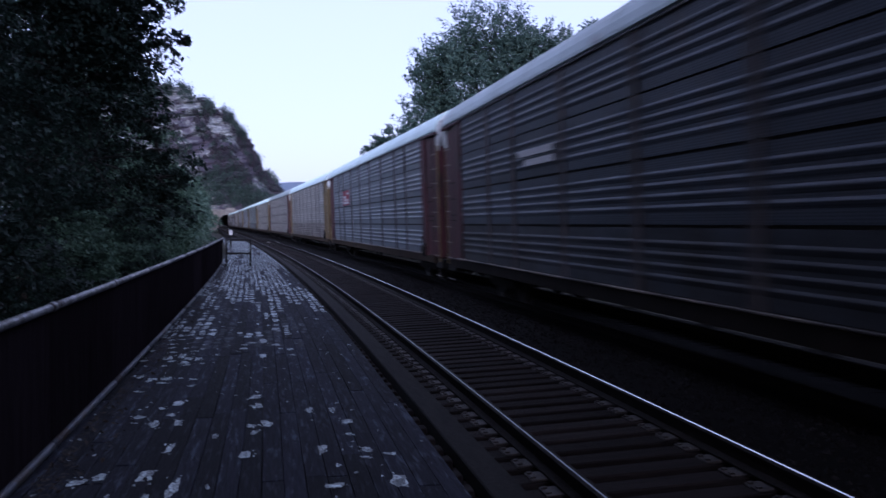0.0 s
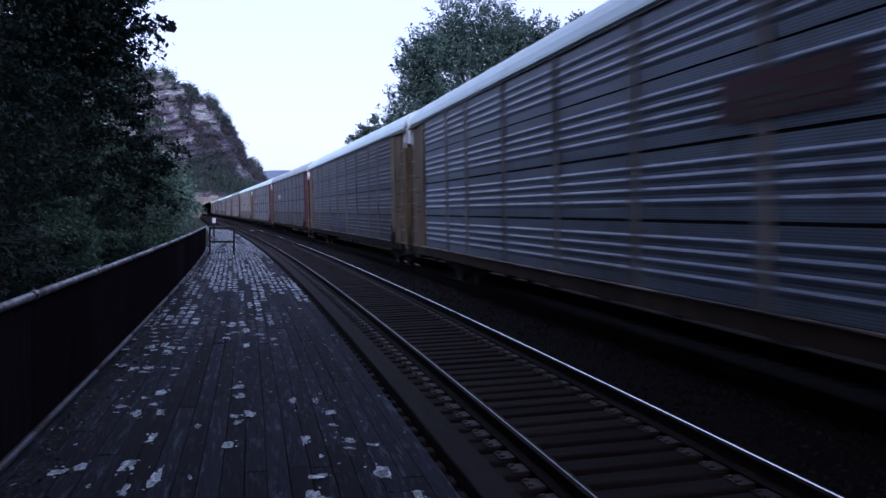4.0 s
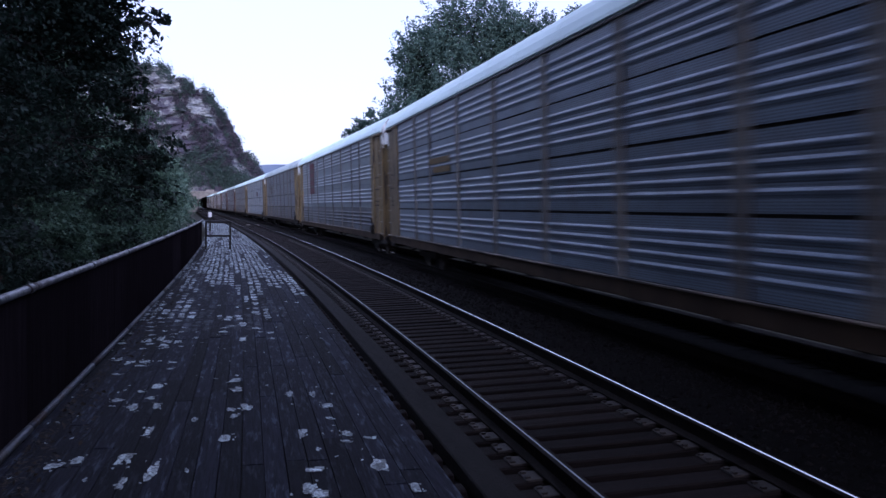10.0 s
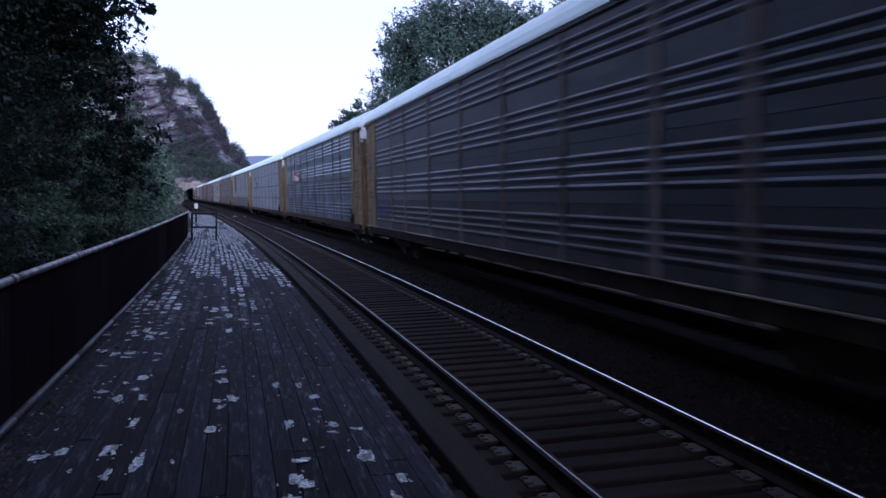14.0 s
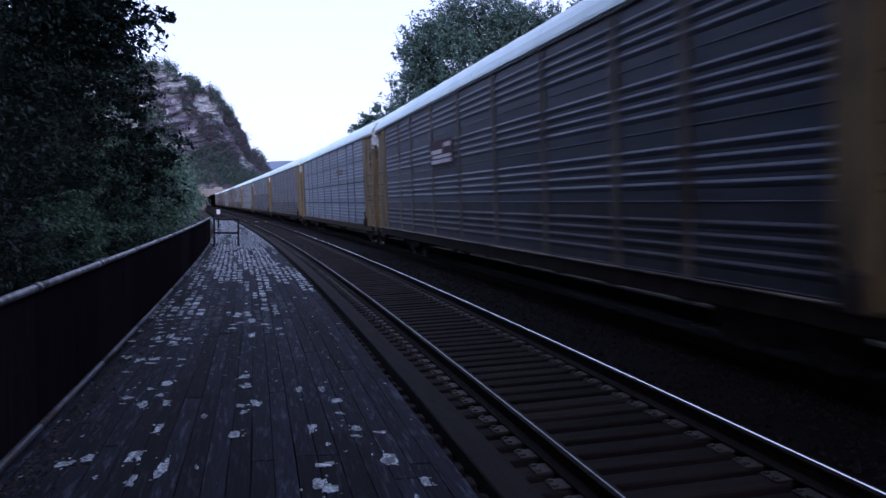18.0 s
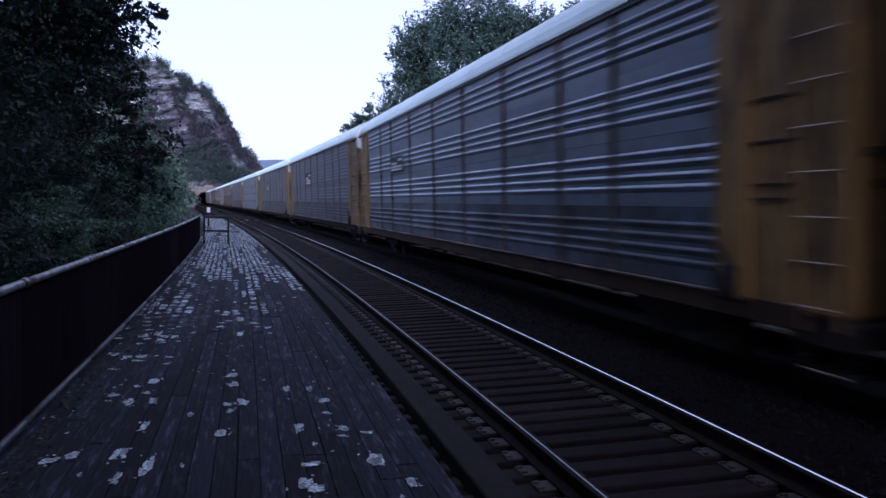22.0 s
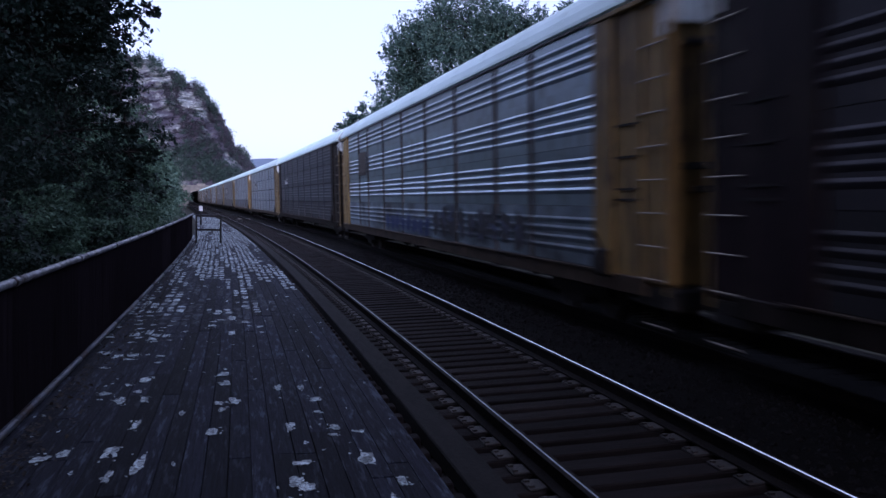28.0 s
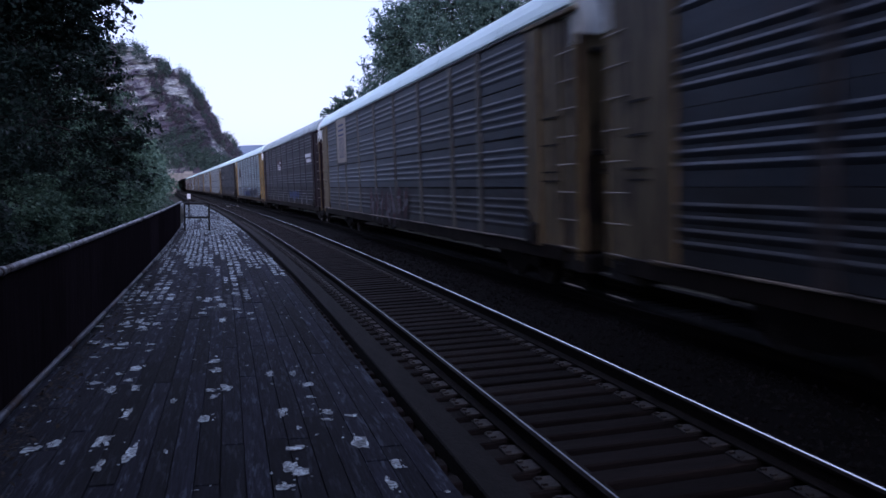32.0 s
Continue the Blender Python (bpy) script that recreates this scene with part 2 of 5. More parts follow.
def punch(m, pitch=0.034, depth=0.42):
    """Rows of small punched air holes over a steel finish."""
    nt = m.node_tree
    b = nt.nodes["Principled BSDF"]
    base = b.inputs["Base Color"].links[0].from_socket
    tc = nt.nodes.new("ShaderNodeTexCoord")
    sep = nt.nodes.new("ShaderNodeSeparateXYZ")
    nt.links.new(tc.outputs["Object"], sep.inputs[0])
    waves = []
    for axis in ("Y", "Z"):
        k = node(nt, "ShaderNodeMath")
        k.operation = "MULTIPLY"
        k.inputs[1].default_value = math.pi / pitch
        nt.links.new(sep.outputs[axis], k.inputs[0])
        w = node(nt, "ShaderNodeMath")
        w.operation = "SINE"
        nt.links.new(k.outputs[0], w.inputs[0])
        a = node(nt, "ShaderNodeMath")
        a.operation = "ABSOLUTE"
        nt.links.new(w.outputs[0], a.inputs[0])
        waves.append(a)
    both = node(nt, "ShaderNodeMath")
    both.operation = "MULTIPLY"
    nt.links.new(waves[0].outputs[0], both.inputs[0])
    nt.links.new(waves[1].outputs[0], both.inputs[1])
    hole = node(nt, "ShaderNodeMapRange")
    for k, v in (("From Min", 0.45), ("From Max", 0.7), ("To Min", 1.0), ("To Max", depth)):
        hole.inputs[k].default_value = v
    nt.links.new(both.outputs[0], hole.inputs["Value"])
    hsv = nt.nodes.new("ShaderNodeHueSaturation")
    nt.links.new(base, hsv.inputs["Color"])
    nt.links.new(hole.outputs[0], hsv.inputs["Value"])
    nt.links.new(hsv.outputs[0], b.inputs["Base Color"])
    return m


for _n, _a, _b, _r, _m in (
        ("blue_steel", (0.11, 0.162, 0.233), (0.186, 0.257, 0.339), 0.46, 0.58),
        ("bright_steel", (0.138, 0.204, 0.285), (0.243, 0.331, 0.418), 0.34, 0.78),
        ("grey_steel", (0.0877, 0.12, 0.154), (0.153, 0.196, 0.239), 0.46, 0.6),
        ("dark_steel", (0.036, 0.049, 0.07), (0.071, 0.09, 0.12), 0.48, 0.55),
        ("navy_steel", (0.016, 0.0185, 0.0285), (0.0355, 0.0395, 0.0565), 0.46, 0.5),
        ("brown_steel", (0.014, 0.0125, 0.0185), (0.03, 0.0262, 0.0365), 0.55, 0.3),
        ("pale_steel", (0.257, 0.351, 0.432), (0.398, 0.514, 0.593), 0.34, 0.78),
        ("tan_steel", (0.33, 0.305, 0.28), (0.5, 0.465, 0.43), 0.32, 0.5)):
    _film = 0.05 if max(_b) < 0.08 else 0.07 if _n in ("bright_steel", "pale_steel") else 0.18

    def _coat(name, rough, metal):
        m = surf(name, _a, _b, 1.1, rough, metal, 0.05, 28, 0.12, (1, 0.35, 1.6), STEEL_STAIN, 2.2, 0.62, stain_stretch=(1.0, 1.5, 0.4), soft=0.1)
        clear = m.node_tree.nodes["Principled BSDF"].inputs   # old clear coat over the zinc
        clear["Sheen Weight"].default_value, clear["Sheen Roughness"].default_value = _film, 0.3   # dust
        clear["Sheen Tint"].default_value = (0.69, 0.8, 0.86, 1)
        clear["Coat Weight"].default_value, clear["Coat Roughness"].default_value = (0.0 if max(_b) < 0.17 else 0.7), 0.4
        return m
    FIN[_n] = _coat(_n, _r, _m)
    FIN[_n + "_holed"] = punch(_coat(_n + "_holed", _r + 0.05, _m - 0.08))
    # lower side sheets: road dirt plus shade low on the car, both put into colour
    FIN[_n + "_dirt_shade"] = surf(_n + "_dirt_shade", _a, _b, 1.1, 0.6, 0.35, 0.1, 28, 0.16, (1, 0.35, 1.6), tuple(0.011 + 0.06 * v for v in _a), 1.6, 0.42, stain_stretch=(1.0, 0.5, 0.5), soft=0.24)
    _dust = FIN[_n + "_dirt_shade"].node_tree.nodes["Principled BSDF"].inputs
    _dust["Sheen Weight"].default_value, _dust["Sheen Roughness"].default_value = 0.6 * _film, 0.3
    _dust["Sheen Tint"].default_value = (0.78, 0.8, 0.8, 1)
for _n, _a, _b in (
        ("tan_paint", (0.082, 0.078, 0.072), (0.155, 0.146, 0.131)),
        ("rust_paint", (0.055, 0.045, 0.04), (0.115, 0.088, 0.072)),
        ("red_brown_paint", (0.05, 0.044, 0.047), (0.092, 0.08, 0.083)),
        ("grey_paint", (0.085, 0.08, 0.09), (0.15, 0.143, 0.152)),
        ("yellow_paint", (0.11, 0.082, 0.04), (0.26, 0.195, 0.092)),
        ("gold_paint", (0.175, 0.112, 0.036), (0.38, 0.25, 0.08)),
        ("olive_yellow_paint", (0.095, 0.074, 0.041), (0.22, 0.17, 0.094)),
        ("oxide_paint", (0.048, 0.015, 0.02), (0.12, 0.034, 0.042)),
        ("dark_oxide_paint", (0.0085, 0.0045, 0.007), (0.021, 0.0105, 0.0145)),
        ("white_cap_paint", (0.7, 0.75, 0.75), (0.8, 0.85, 0.85)),
        ("dusty_paint", (0.14, 0.142, 0.14), (0.25, 0.25, 0.24)),
        ("sill_grime", (0.028, 0.021, 0.016), (0.085, 0.062, 0.043)),
        ("sill_paint", (0.006, 0.0046, 0.0038), (0.018, 0.0135, 0.0105))):
    FIN[_n] = surf(_n, _a, _b, 1.6, 0.6, 0.05, 0.12, 30, 0.1, (1.6, 1.6, 0.3), (0.032, 0.024, 0.021), 2.0, 0.56, spec=0.12 if _n.startswith(("sill", "dark")) else 0.4)
ROOF = surf("galvanised_roof", (0.54, 0.7, 0.7), (0.66, 0.84, 0.84), 0.8, 0.5, 0.2, 0.1, 20, 0.12, (1, 0.5, 1), (0.2, 0.17, 0.17), 0.9, 0.7)
ROOF_DULL = surf("dull_roof", (0.25, 0.32, 0.33), (0.39, 0.48, 0.5), 0.8, 0.5, 0.2, 0.1, 20, 0.12, (1, 0.5, 1), (0.14, 0.12, 0.12), 0.9, 0.62)
UNDER = surf("underframe_grime", (0.008, 0.0072, 0.0072), (0.021, 0.0185, 0.0175), 3, 0.85, 0.2, 0.2, 30)
WHEEL = surf("wheel_steel", (0.03, 0.027, 0.026), (0.07, 0.06, 0.055), 6, 0.6, 0.6, 0.1, 40)
LIP = surf("pale_sill_lip", (0.15, 0.123, 0.098), (0.3, 0.255, 0.205), 3, 0.5, 0.2, 0.2, 30, 0, (1, 0.6, 1), (0.03, 0.025, 0.02), 1.1, 0.5)
RUNG = surf("rung_steel", (0.2, 0.17, 0.13), (0.32, 0.28, 0.22), 12, 0.4, 0.6, 0.1, 60)
INK = {n: surf(n, tuple(0.85 * v for v in c), c, 5, 0.6, 0, 0.05, 40, stain=tuple(0.5 * v for v in c), stain_scale=2.5, stain_at=0.64)
       for n, c in (("ink_white", (0.68, 0.69, 0.71)), ("ink_dull_white", (0.17, 0.17, 0.2)), ("ink_red", (0.085, 0.02, 0.028)), ("ink_maroon", (0.045, 0.014, 0.02)),
                    ("ink_gold", (0.14, 0.092, 0.028)), ("ink_tan", (0.36, 0.32, 0.27)), ("ink_blue", (0.03, 0.05, 0.15)), ("ink_bright_red", (0.3, 0.04, 0.065)),
                    ("ink_black", (0.025, 0.025, 0.03)), ("ink_pale_blue", (0.08, 0.1, 0.18)), ("ink_faded", (0.06, 0.046, 0.038)))}


# ---- mesh building ----
class Geo:
    """Collects boxes, tubes and swept profiles for one mesh."""

    def __init__(self):
        self.v, self.f, self.slot = [], [], []

    def add(self, verts, faces, slot=0):
        n = len(self.v)
        self.v += [tuple(p) for p in verts]
        self.f += [tuple(i + n for i in f) for f in faces]
        self.slot += [slot] * len(faces)
        return self

    def box(self, x0, x1, y0, y1, z0, z1, c=0.0, slot=0):
        """A box; c: the width of its chamfered edges."""
        if not c:
            return self.add([(x, y, z) for x in (x0, x1) for y in (y0, y1) for z in (z0, z1)],
                            [(0, 1, 3, 2), (4, 6, 7, 5), (0, 4, 5, 1), (2, 3, 7, 6), (0, 2, 6, 4), (1, 5, 7, 3)], slot)
        bm = bmesh.new()
        bmesh.ops.create_cube(bm, size=1.0)
        for p in bm.verts:
            p.co = ((x0 + x1) / 2 + p.co.x * (x1 - x0), (y0 + y1) / 2 + p.co.y * (y1 - y0), (z0 + z1) / 2 + p.co.z * (z1 - z0))
        bmesh.ops.bevel(bm, geom=bm.edges[:], offset=c, segments=1, affect="EDGES")
        bm.verts.ensure_lookup_table()
        vs = [p.co.copy() for p in bm.verts]
        fs = [[p.index for p in f.verts] for f in bm.faces]
        bm.free()
        return self.add(vs, fs, slot)

    def tube(self, pts, radii, n=10, slot=0, cap=True):
        pts = [Vector(p) for p in pts]
        if not hasattr(radii, "__len__"):
            radii = [radii] * len(pts)
        rings, faces = [], []
        for i, p in enumerate(pts):
            d = (pts[min(i + 1, len(pts) - 1)] - pts[max(i - 1, 0)]).normalized()
            a = d.cross(Vector((0, 0, 1)) if abs(d.z) < 0.9 else Vector((1, 0, 0))).normalized()
            b = d.cross(a)
            rings += [p + radii[i] * (a * math.cos(2 * math.pi * k / n) + b * math.sin(2 * math.pi * k / n)) for k in range(n)]
        for i in range(len(pts) - 1):
            faces += [(i * n + k, i * n + (k + 1) % n, (i + 1) * n + (k + 1) % n, (i + 1) * n + k) for k in range(n)]
        if cap:
            faces += [tuple(range(n))[::-1], tuple(range((len(pts) - 1) * n, len(pts) * n))]
        return self.add(rings, faces, slot)

    def sweep(self, profile, stations, closed=True, slot=0, top=()):
        """profile: (side, up) points; stations: matrices; top: profile edges that take slot 1."""
        n = len(profile)
        verts = [m @ Vector((a, 0, b)) for m in stations for a, b in profile]
        last = n if closed else n - 1
        for i in range(len(stations) - 1):
            for k in range(last):
                self.f.append(tuple(j + len(self.v) for j in (i * n + k, i * n + (k + 1) % n, (i + 1) * n + (k + 1) % n, (i + 1) * n + k)))
                self.slot.append(1 if k in top else slot)
        if closed:
            for f in (tuple(range(n))[::-1], tuple(range((len(stations) - 1) * n, len(stations) * n))):
                self.f.append(tuple(j + len(self.v) for j in f))
                self.slot.append(slot)
        self.v += [tuple(p) for p in verts]
        return self

    def mesh(self, name, *mats, smooth=False):
        me = bpy.data.meshes.new(name)
        me.from_pydata(self.v, [], self.f)
        for m in mats:
            me.materials.append(m)
        if len(mats) > 1:
            me.polygons.foreach_set("material_index", self.slot)
        if smooth:
            me.polygons.foreach_set("use_smooth", [True] * len(me.polygons))
        me.update()
        return me


def part(name, me, parent, label="", m=None):
    """One mesh object under a thing or a part."""
    ob = new(name, me)
    ob.parent = parent
    if m is not None:
        ob.matrix_basis = m
    return tagged(ob, label)


def thing(name, label, category, m=None, me=None, group="", kind=""):
    ob = new(name, me)
    if m is not None:
        ob.matrix_basis = m
    return tagged(ob, label, category, group, kind)


def quads(name, centres, sizes, mat, rng, droop=0.5, lean=None):
    """Many small folded leaves or clumps as one mesh; lean: the way each one faces."""
    n = len(centres)
    nrm = rng.normal(size=(n, 3)) + np.array([0, 0, droop])
    if lean is not None:
        nrm = nrm * 0.7 + lean
    nrm /= np.linalg.norm(nrm, axis=1)[:, None]
    a = np.cross(nrm, rng.normal(size=(n, 3)))
    a /= np.linalg.norm(a, axis=1)[:, None]
    b = np.cross(nrm, a)
    s = sizes[:, None]
    tip, tail = centres + a * s, centres - a * s * 0.9
    l, r = centres + b * s * 0.55 + nrm * s * 0.2, centres - b * s * 0.55 + nrm * s * 0.2
    co = np.stack([tail, r, tip, l], 1).reshape(-1, 3)
    me = bpy.data.meshes.new(name)
    me.vertices.add(4 * n)
    me.vertices.foreach_set("co", co.ravel())
    me.loops.add(6 * n)
    base = np.arange(n)[:, None] * 4
    idx = (base + np.array([0, 1, 2, 0, 2, 3])).ravel()
    me.loops.foreach_set("vertex_index", idx)
    me.polygons.add(2 * n)
    me.polygons.foreach_set("loop_start", np.arange(0, 6 * n, 3))
    me.materials.append(mat)
    me.update(calc_edges=True)
    me.validate()
    return me

rng = np.random.default_rng(7)

# ---- ground and far forms ----
g = Geo()
_gx = [-3000, -600, -200, -80, -30, -12, -6, -2.6, 8, 14, 30, 80, 200, 600, 3000]
_gy = [-3000, -600, -120, -40, 0, 40, 80, 120, 180, 240, 330, 500, 900, 1600, 3000]
_gv = []
for yy in _gy:
    for xx in _gx:
        far = max(abs(xx), abs(yy))
        z = -0.55 if far < 500 else -2.0
        if xx < -3 and far < 500:
            z = -1.4
        _gv.append((xx, yy, z))
_n = len(_gx)
g.add(_gv, [(j * _n + i, j * _n + i + 1, (j + 1) * _n + i + 1, (j + 1) * _n + i) for j in range(len(_gy) - 1) for i in range(_n - 1)])
thing("ground", "dark earth with weeds below the railway bank", "ground", me=g.mesh("ground", EARTH), kind="structure")


def stations(off, ys, z=0.0):
    out = []
    for y in ys:
        x, yy, s = line(off, y)
        out.append(pose(float(x), float(yy), z, 0, 0, heading(s)))
    return out


NEAR_YS = list(np.arange(-40, 60, 2.0)) + list(np.arange(60, 342, 6.0))
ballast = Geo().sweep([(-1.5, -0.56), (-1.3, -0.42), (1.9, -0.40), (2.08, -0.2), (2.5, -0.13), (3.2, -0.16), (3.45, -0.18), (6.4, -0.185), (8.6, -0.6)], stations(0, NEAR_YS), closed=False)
ballast_ob = thing("ballast_bed", "near-black stone ballast under the two tracks", "ballast", me=ballast.mesh("ballast_bed", BALLAST), kind="structure")

RAIL_PROFILE = [(-0.07, -0.17), (0.07, -0.17), (0.07, -0.155), (0.012, -0.13), (0.012, -0.045), (0.036, -0.035), (0.036, -0.008), (0.028, -0.001),
                (0.012, 0.0), (-0.003, 0.0), (-0.0125, -0.0055), (-0.036, -0.02), (-0.036, -0.035), (-0.012, -0.045), (-0.012, -0.13), (-0.07, -0.155)]


def track(name, label, off, zs, head):
    t = thing(name, label, "railway track", kind="structure")
    for side, (o, z) in enumerate(zip((off, off + GAUGE), zs)):
        metal = head[side]
        # only one slanted facet is polished, shaped to hold a thin highlight
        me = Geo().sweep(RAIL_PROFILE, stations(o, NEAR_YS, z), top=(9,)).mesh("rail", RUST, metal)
        part("rail", me, t, "steel rail with a polished head")
    return t


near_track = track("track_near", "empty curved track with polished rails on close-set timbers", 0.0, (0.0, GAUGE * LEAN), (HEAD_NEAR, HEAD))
far_track = track("track_far", "curved track under the passing train", SPACING, (-0.034, 0.034), (SHADED_HEAD, SHADED_HEAD))

# guard timbers that tie the ends of the track timbers together
for o0, o1, z in ((-0.69, -0.42, -0.07),):
    me = Geo().sweep([(o0, z - 0.13), (o1, z - 0.13), (o1, z - 0.012), (o1 - 0.012, z), (o0 + 0.012, z), (o0, z - 0.012)], stations(0, NEAR_YS)).mesh("guard_timber", TIMBER)
    part("guard_timber", me, near_track, "long dark guard timber beside the rail")

# unseen earth bank, added beyond the far track to block light under the train
bank = Geo().sweep([(8.4, -0.7), (9.2, 0.6), (10.2, 1.7), (11.5, 2.3), (14, 2.4), (20, 1.2), (30, -0.8)], stations(0, NEAR_YS), closed=False)
thing("cutting_bank", "added dark earth bank, unseen, blocking light beyond the far track", "bank", me=bank.mesh("cutting_bank", EARTH), kind="structure")

# ---- distant ridge and rock hill ----
g = Geo()
xs = np.linspace(-1500, 3200, 160)
prof = 131 + 9 * np.tanh((xs - 60) / 160) + 3.0 * np.sin(xs / 90) + 2.0 * np.sin(xs / 37 + 1)
vv = []
for dy, k in ((0, 0.0), (260, 0.62), (520, 1.0), (1300, 0.7)):
    vv += [(x, 2080 + dy, -3 + (h + 3) * k * (1 if k < 1 else 1.0) + 4 * noise.noise((x / 60, dy / 50, 0)) * (k > 0)) for x, h in zip(xs, prof)]
n = len(xs)
g.add(vv, [(j * n + i, j * n + i + 1, (j + 1) * n + i + 1, (j + 1) * n + i) for j in range(3) for i in range(n - 1)])
thing("distant_ridge", "far wooded ridge, coloured with blue dusk haze", "hill", me=g.mesh("distant_ridge", DISTANT, smooth=True), kind="structure")

HILL_X = [-400, -120, -60, -46, -39, -34, -26, -21, -18, -16, -12.6, -9.7, -7, -3.5, 0, 2.2, 6, 12, 24, 60]
HILL_Z = [70, 66, 60, 57.5, 58, 54.5, 49.5, 48, 45, 40.5, 38, 33, 26.5, 22.5, 18.5, 15, 11, 8, 3, -3]
HILL_Y = 339.0


def hill_point(x, d):
    """Place on the hill: x across at the foot, d metres behind the foot of the rock face."""
    y = HILL_Y + d
    top = float(np.interp(x, HILL_X, HILL_Z)) * (HILL_Y + 34) / 345.0 - 1.0
    k = min(1.0, d / 34.0)
    k = k ** 0.72
    z = 7.0 + (top - 7.0) * k if top > 7.0 else top
    if d > 34:
        z *= max(0.5, 1 - (d - 34) / 1600)
    xx = x * y / 345.0
    p = Vector((xx * 0.045, y * 0.045, z * 0.045))
    rough = min(1.0, d / 6.0)
    q = Vector((xx * 0.05, y * 0.05, (z - 0.3 * xx) * 0.3))
    w_ = noise.noise(q) * 4.2
    ledge = (w_ - (w_ % 1.3) * 0.75) + noise.noise(q * 2.7) * 2.0 + noise.noise(p * 9) * 1.0
    return Vector((xx, y + (ledge * rough if d < 40 else 0), z + rough * (0.8 * noise.noise(p * 6) + 0.5 * ledge * 0.4)))


hx = np.concatenate([np.linspace(-300, -70, 30)[:-1], np.linspace(-70, 16, 170), np.linspace(18, 60, 16)])
hd = np.concatenate([np.linspace(0, 36, 80), np.linspace(42, 120, 14), np.linspace(150, 620, 16)])
g = Geo()
n = len(hx)
g.add([hill_point(x, d) for d in hd for x in hx], [(j * n + i, j * n + i + 1, (j + 1) * n + i + 1, (j + 1) * n + i) for j in range(len(hd) - 1) for i in range(n - 1)])


def rock_mat():
    m = surf("cliff_rock", (0.08, 0.09, 0.098), (0.198, 0.218, 0.226), 0.16, 0.95, 0, 0.7, 1.2, stretch=(1, 1, 2.2), spec=0.2)
    nt = m.node_tree
    b = nt.nodes["Principled BSDF"]
    base = b.inputs["Base Color"].links[0].from_socket
    tc = nt.nodes.new("ShaderNodeTexCoord")
    mp = nt.nodes.new("ShaderNodeMapping")
    mp.inputs["Rotation"].default_value = (0, radians(-14), 0)
    mp.inputs["Scale"].default_value = (0.17, 0.19, 0.75)
    nt.links.new(tc.outputs["Object"], mp.inputs["Vector"])
    n = node(nt, "ShaderNodeTexNoise", Scale=1.0, Detail=10.0, Roughness=0.74)
    nt.links.new(mp.outputs[0], n.inputs["Vector"])
    r = nt.nodes.new("ShaderNodeValToRGB")
    r.color_ramp.elements[0].position, r.color_ramp.elements[1].position = 0.47, 0.6
    nt.links.new(n.outputs["Fac"], r.inputs[0])
    mx = nt.nodes.new("ShaderNodeMix")
    mx.data_type = "RGBA"
    nt.links.new(r.outputs[0], mx.inputs[0])
    nt.links.new(base, mx.inputs[6])
    mx.inputs[7].default_value = (0.36, 0.39, 0.385, 1)
    # dark soil and scrub between the bare beds
    n2 = node(nt, "ShaderNodeTexNoise", Scale=0.06, Detail=9.0, Roughness=0.68)
    nt.links.new(tc.outputs["Object"], n2.inputs["Vector"])
    # the flank towards the river carries more soil
    sx = nt.nodes.new("ShaderNodeSeparateXYZ")
    nt.links.new(tc.outputs["Object"], sx.inputs[0])
    flank = node(nt, "ShaderNodeMapRange")
    for k, v in (("From Min", -34.0), ("From Max", -22.0), ("To Min", 0.0), ("To Max", 0.06)):
        flank.inputs[k].default_value = v
    nt.links.new(sx.outputs["X"], flank.inputs["Value"])
    total = node(nt, "ShaderNodeMath")
    total.operation = "ADD"
    nt.links.new(n2.outputs["Fac"], total.inputs[0])
    nt.links.new(flank.outputs[0], total.inputs[1])
    r2 = nt.nodes.new("ShaderNodeValToRGB")
    r2.color_ramp.elements[0].position, r2.color_ramp.elements[1].position = 0.48, 0.56
    nt.links.new(total.outputs[0], r2.inputs[0])
    m2 = nt.nodes.new("ShaderNodeMix")
    m2.data_type = "RGBA"
    nt.links.new(r2.outputs[0], m2.inputs[0])
    nt.links.new(mx.outputs[2], m2.inputs[6])
    m2.inputs[7].default_value = (0.065, 0.06, 0.08, 1)
    nt.links.new(m2.outputs[2], b.inputs["Base Color"])
    return m


thing("rock_hill", "steep bare rock bluff with slanting pale beds above the tunnel", "cliff", me=g.mesh("rock_hill", rock_mat()), kind="structure")

# scrub and trees on the bluff: ridge line, gullies and the foot
pts, sz = ([], []), ([], [])
for i in range(3600):
    u = rng.random()
    which = 0
    if u < 0.2:
        x, d, r = rng.uniform(-70, 6), rng.uniform(29, 37), rng.uniform(0.7, 2.5)
        if noise.noise((x * 0.23, 0.0, 9.0)) < (-0.08 if x < -18 else 0.0):
            continue
    elif u < 0.42:
        x, d, r = rng.uniform(-60, 10), abs(rng.normal(0, 4.5)), rng.uniform(0.9, 2.2)
    else:
        x, d, r = rng.uniform(-52, 8), rng.uniform(2, 34), rng.uniform(0.5, 1.5)
        # the pale upper beds stay bare but for gullies; the flank to the river is overgrown
        bare = 0.14 if x < -29 + 0.22 * d else -0.12
        if noise.noise((x * 0.09, d * 0.1, 3.0)) < bare:
            continue
        which = 1 if rng.random() < 0.72 else 0
    c = np.array(hill_point(x, d))
    m = 46
    q = np.clip(rng.normal(size=(m, 3)), -1.7, 1.7) * r * np.array([0.55, 0.55, 0.55]) + c + np.array([0, -0.4, r * 0.7])
    pts[which].append(q)
    sz[which].append(rng.uniform(0.2, 0.45, m))
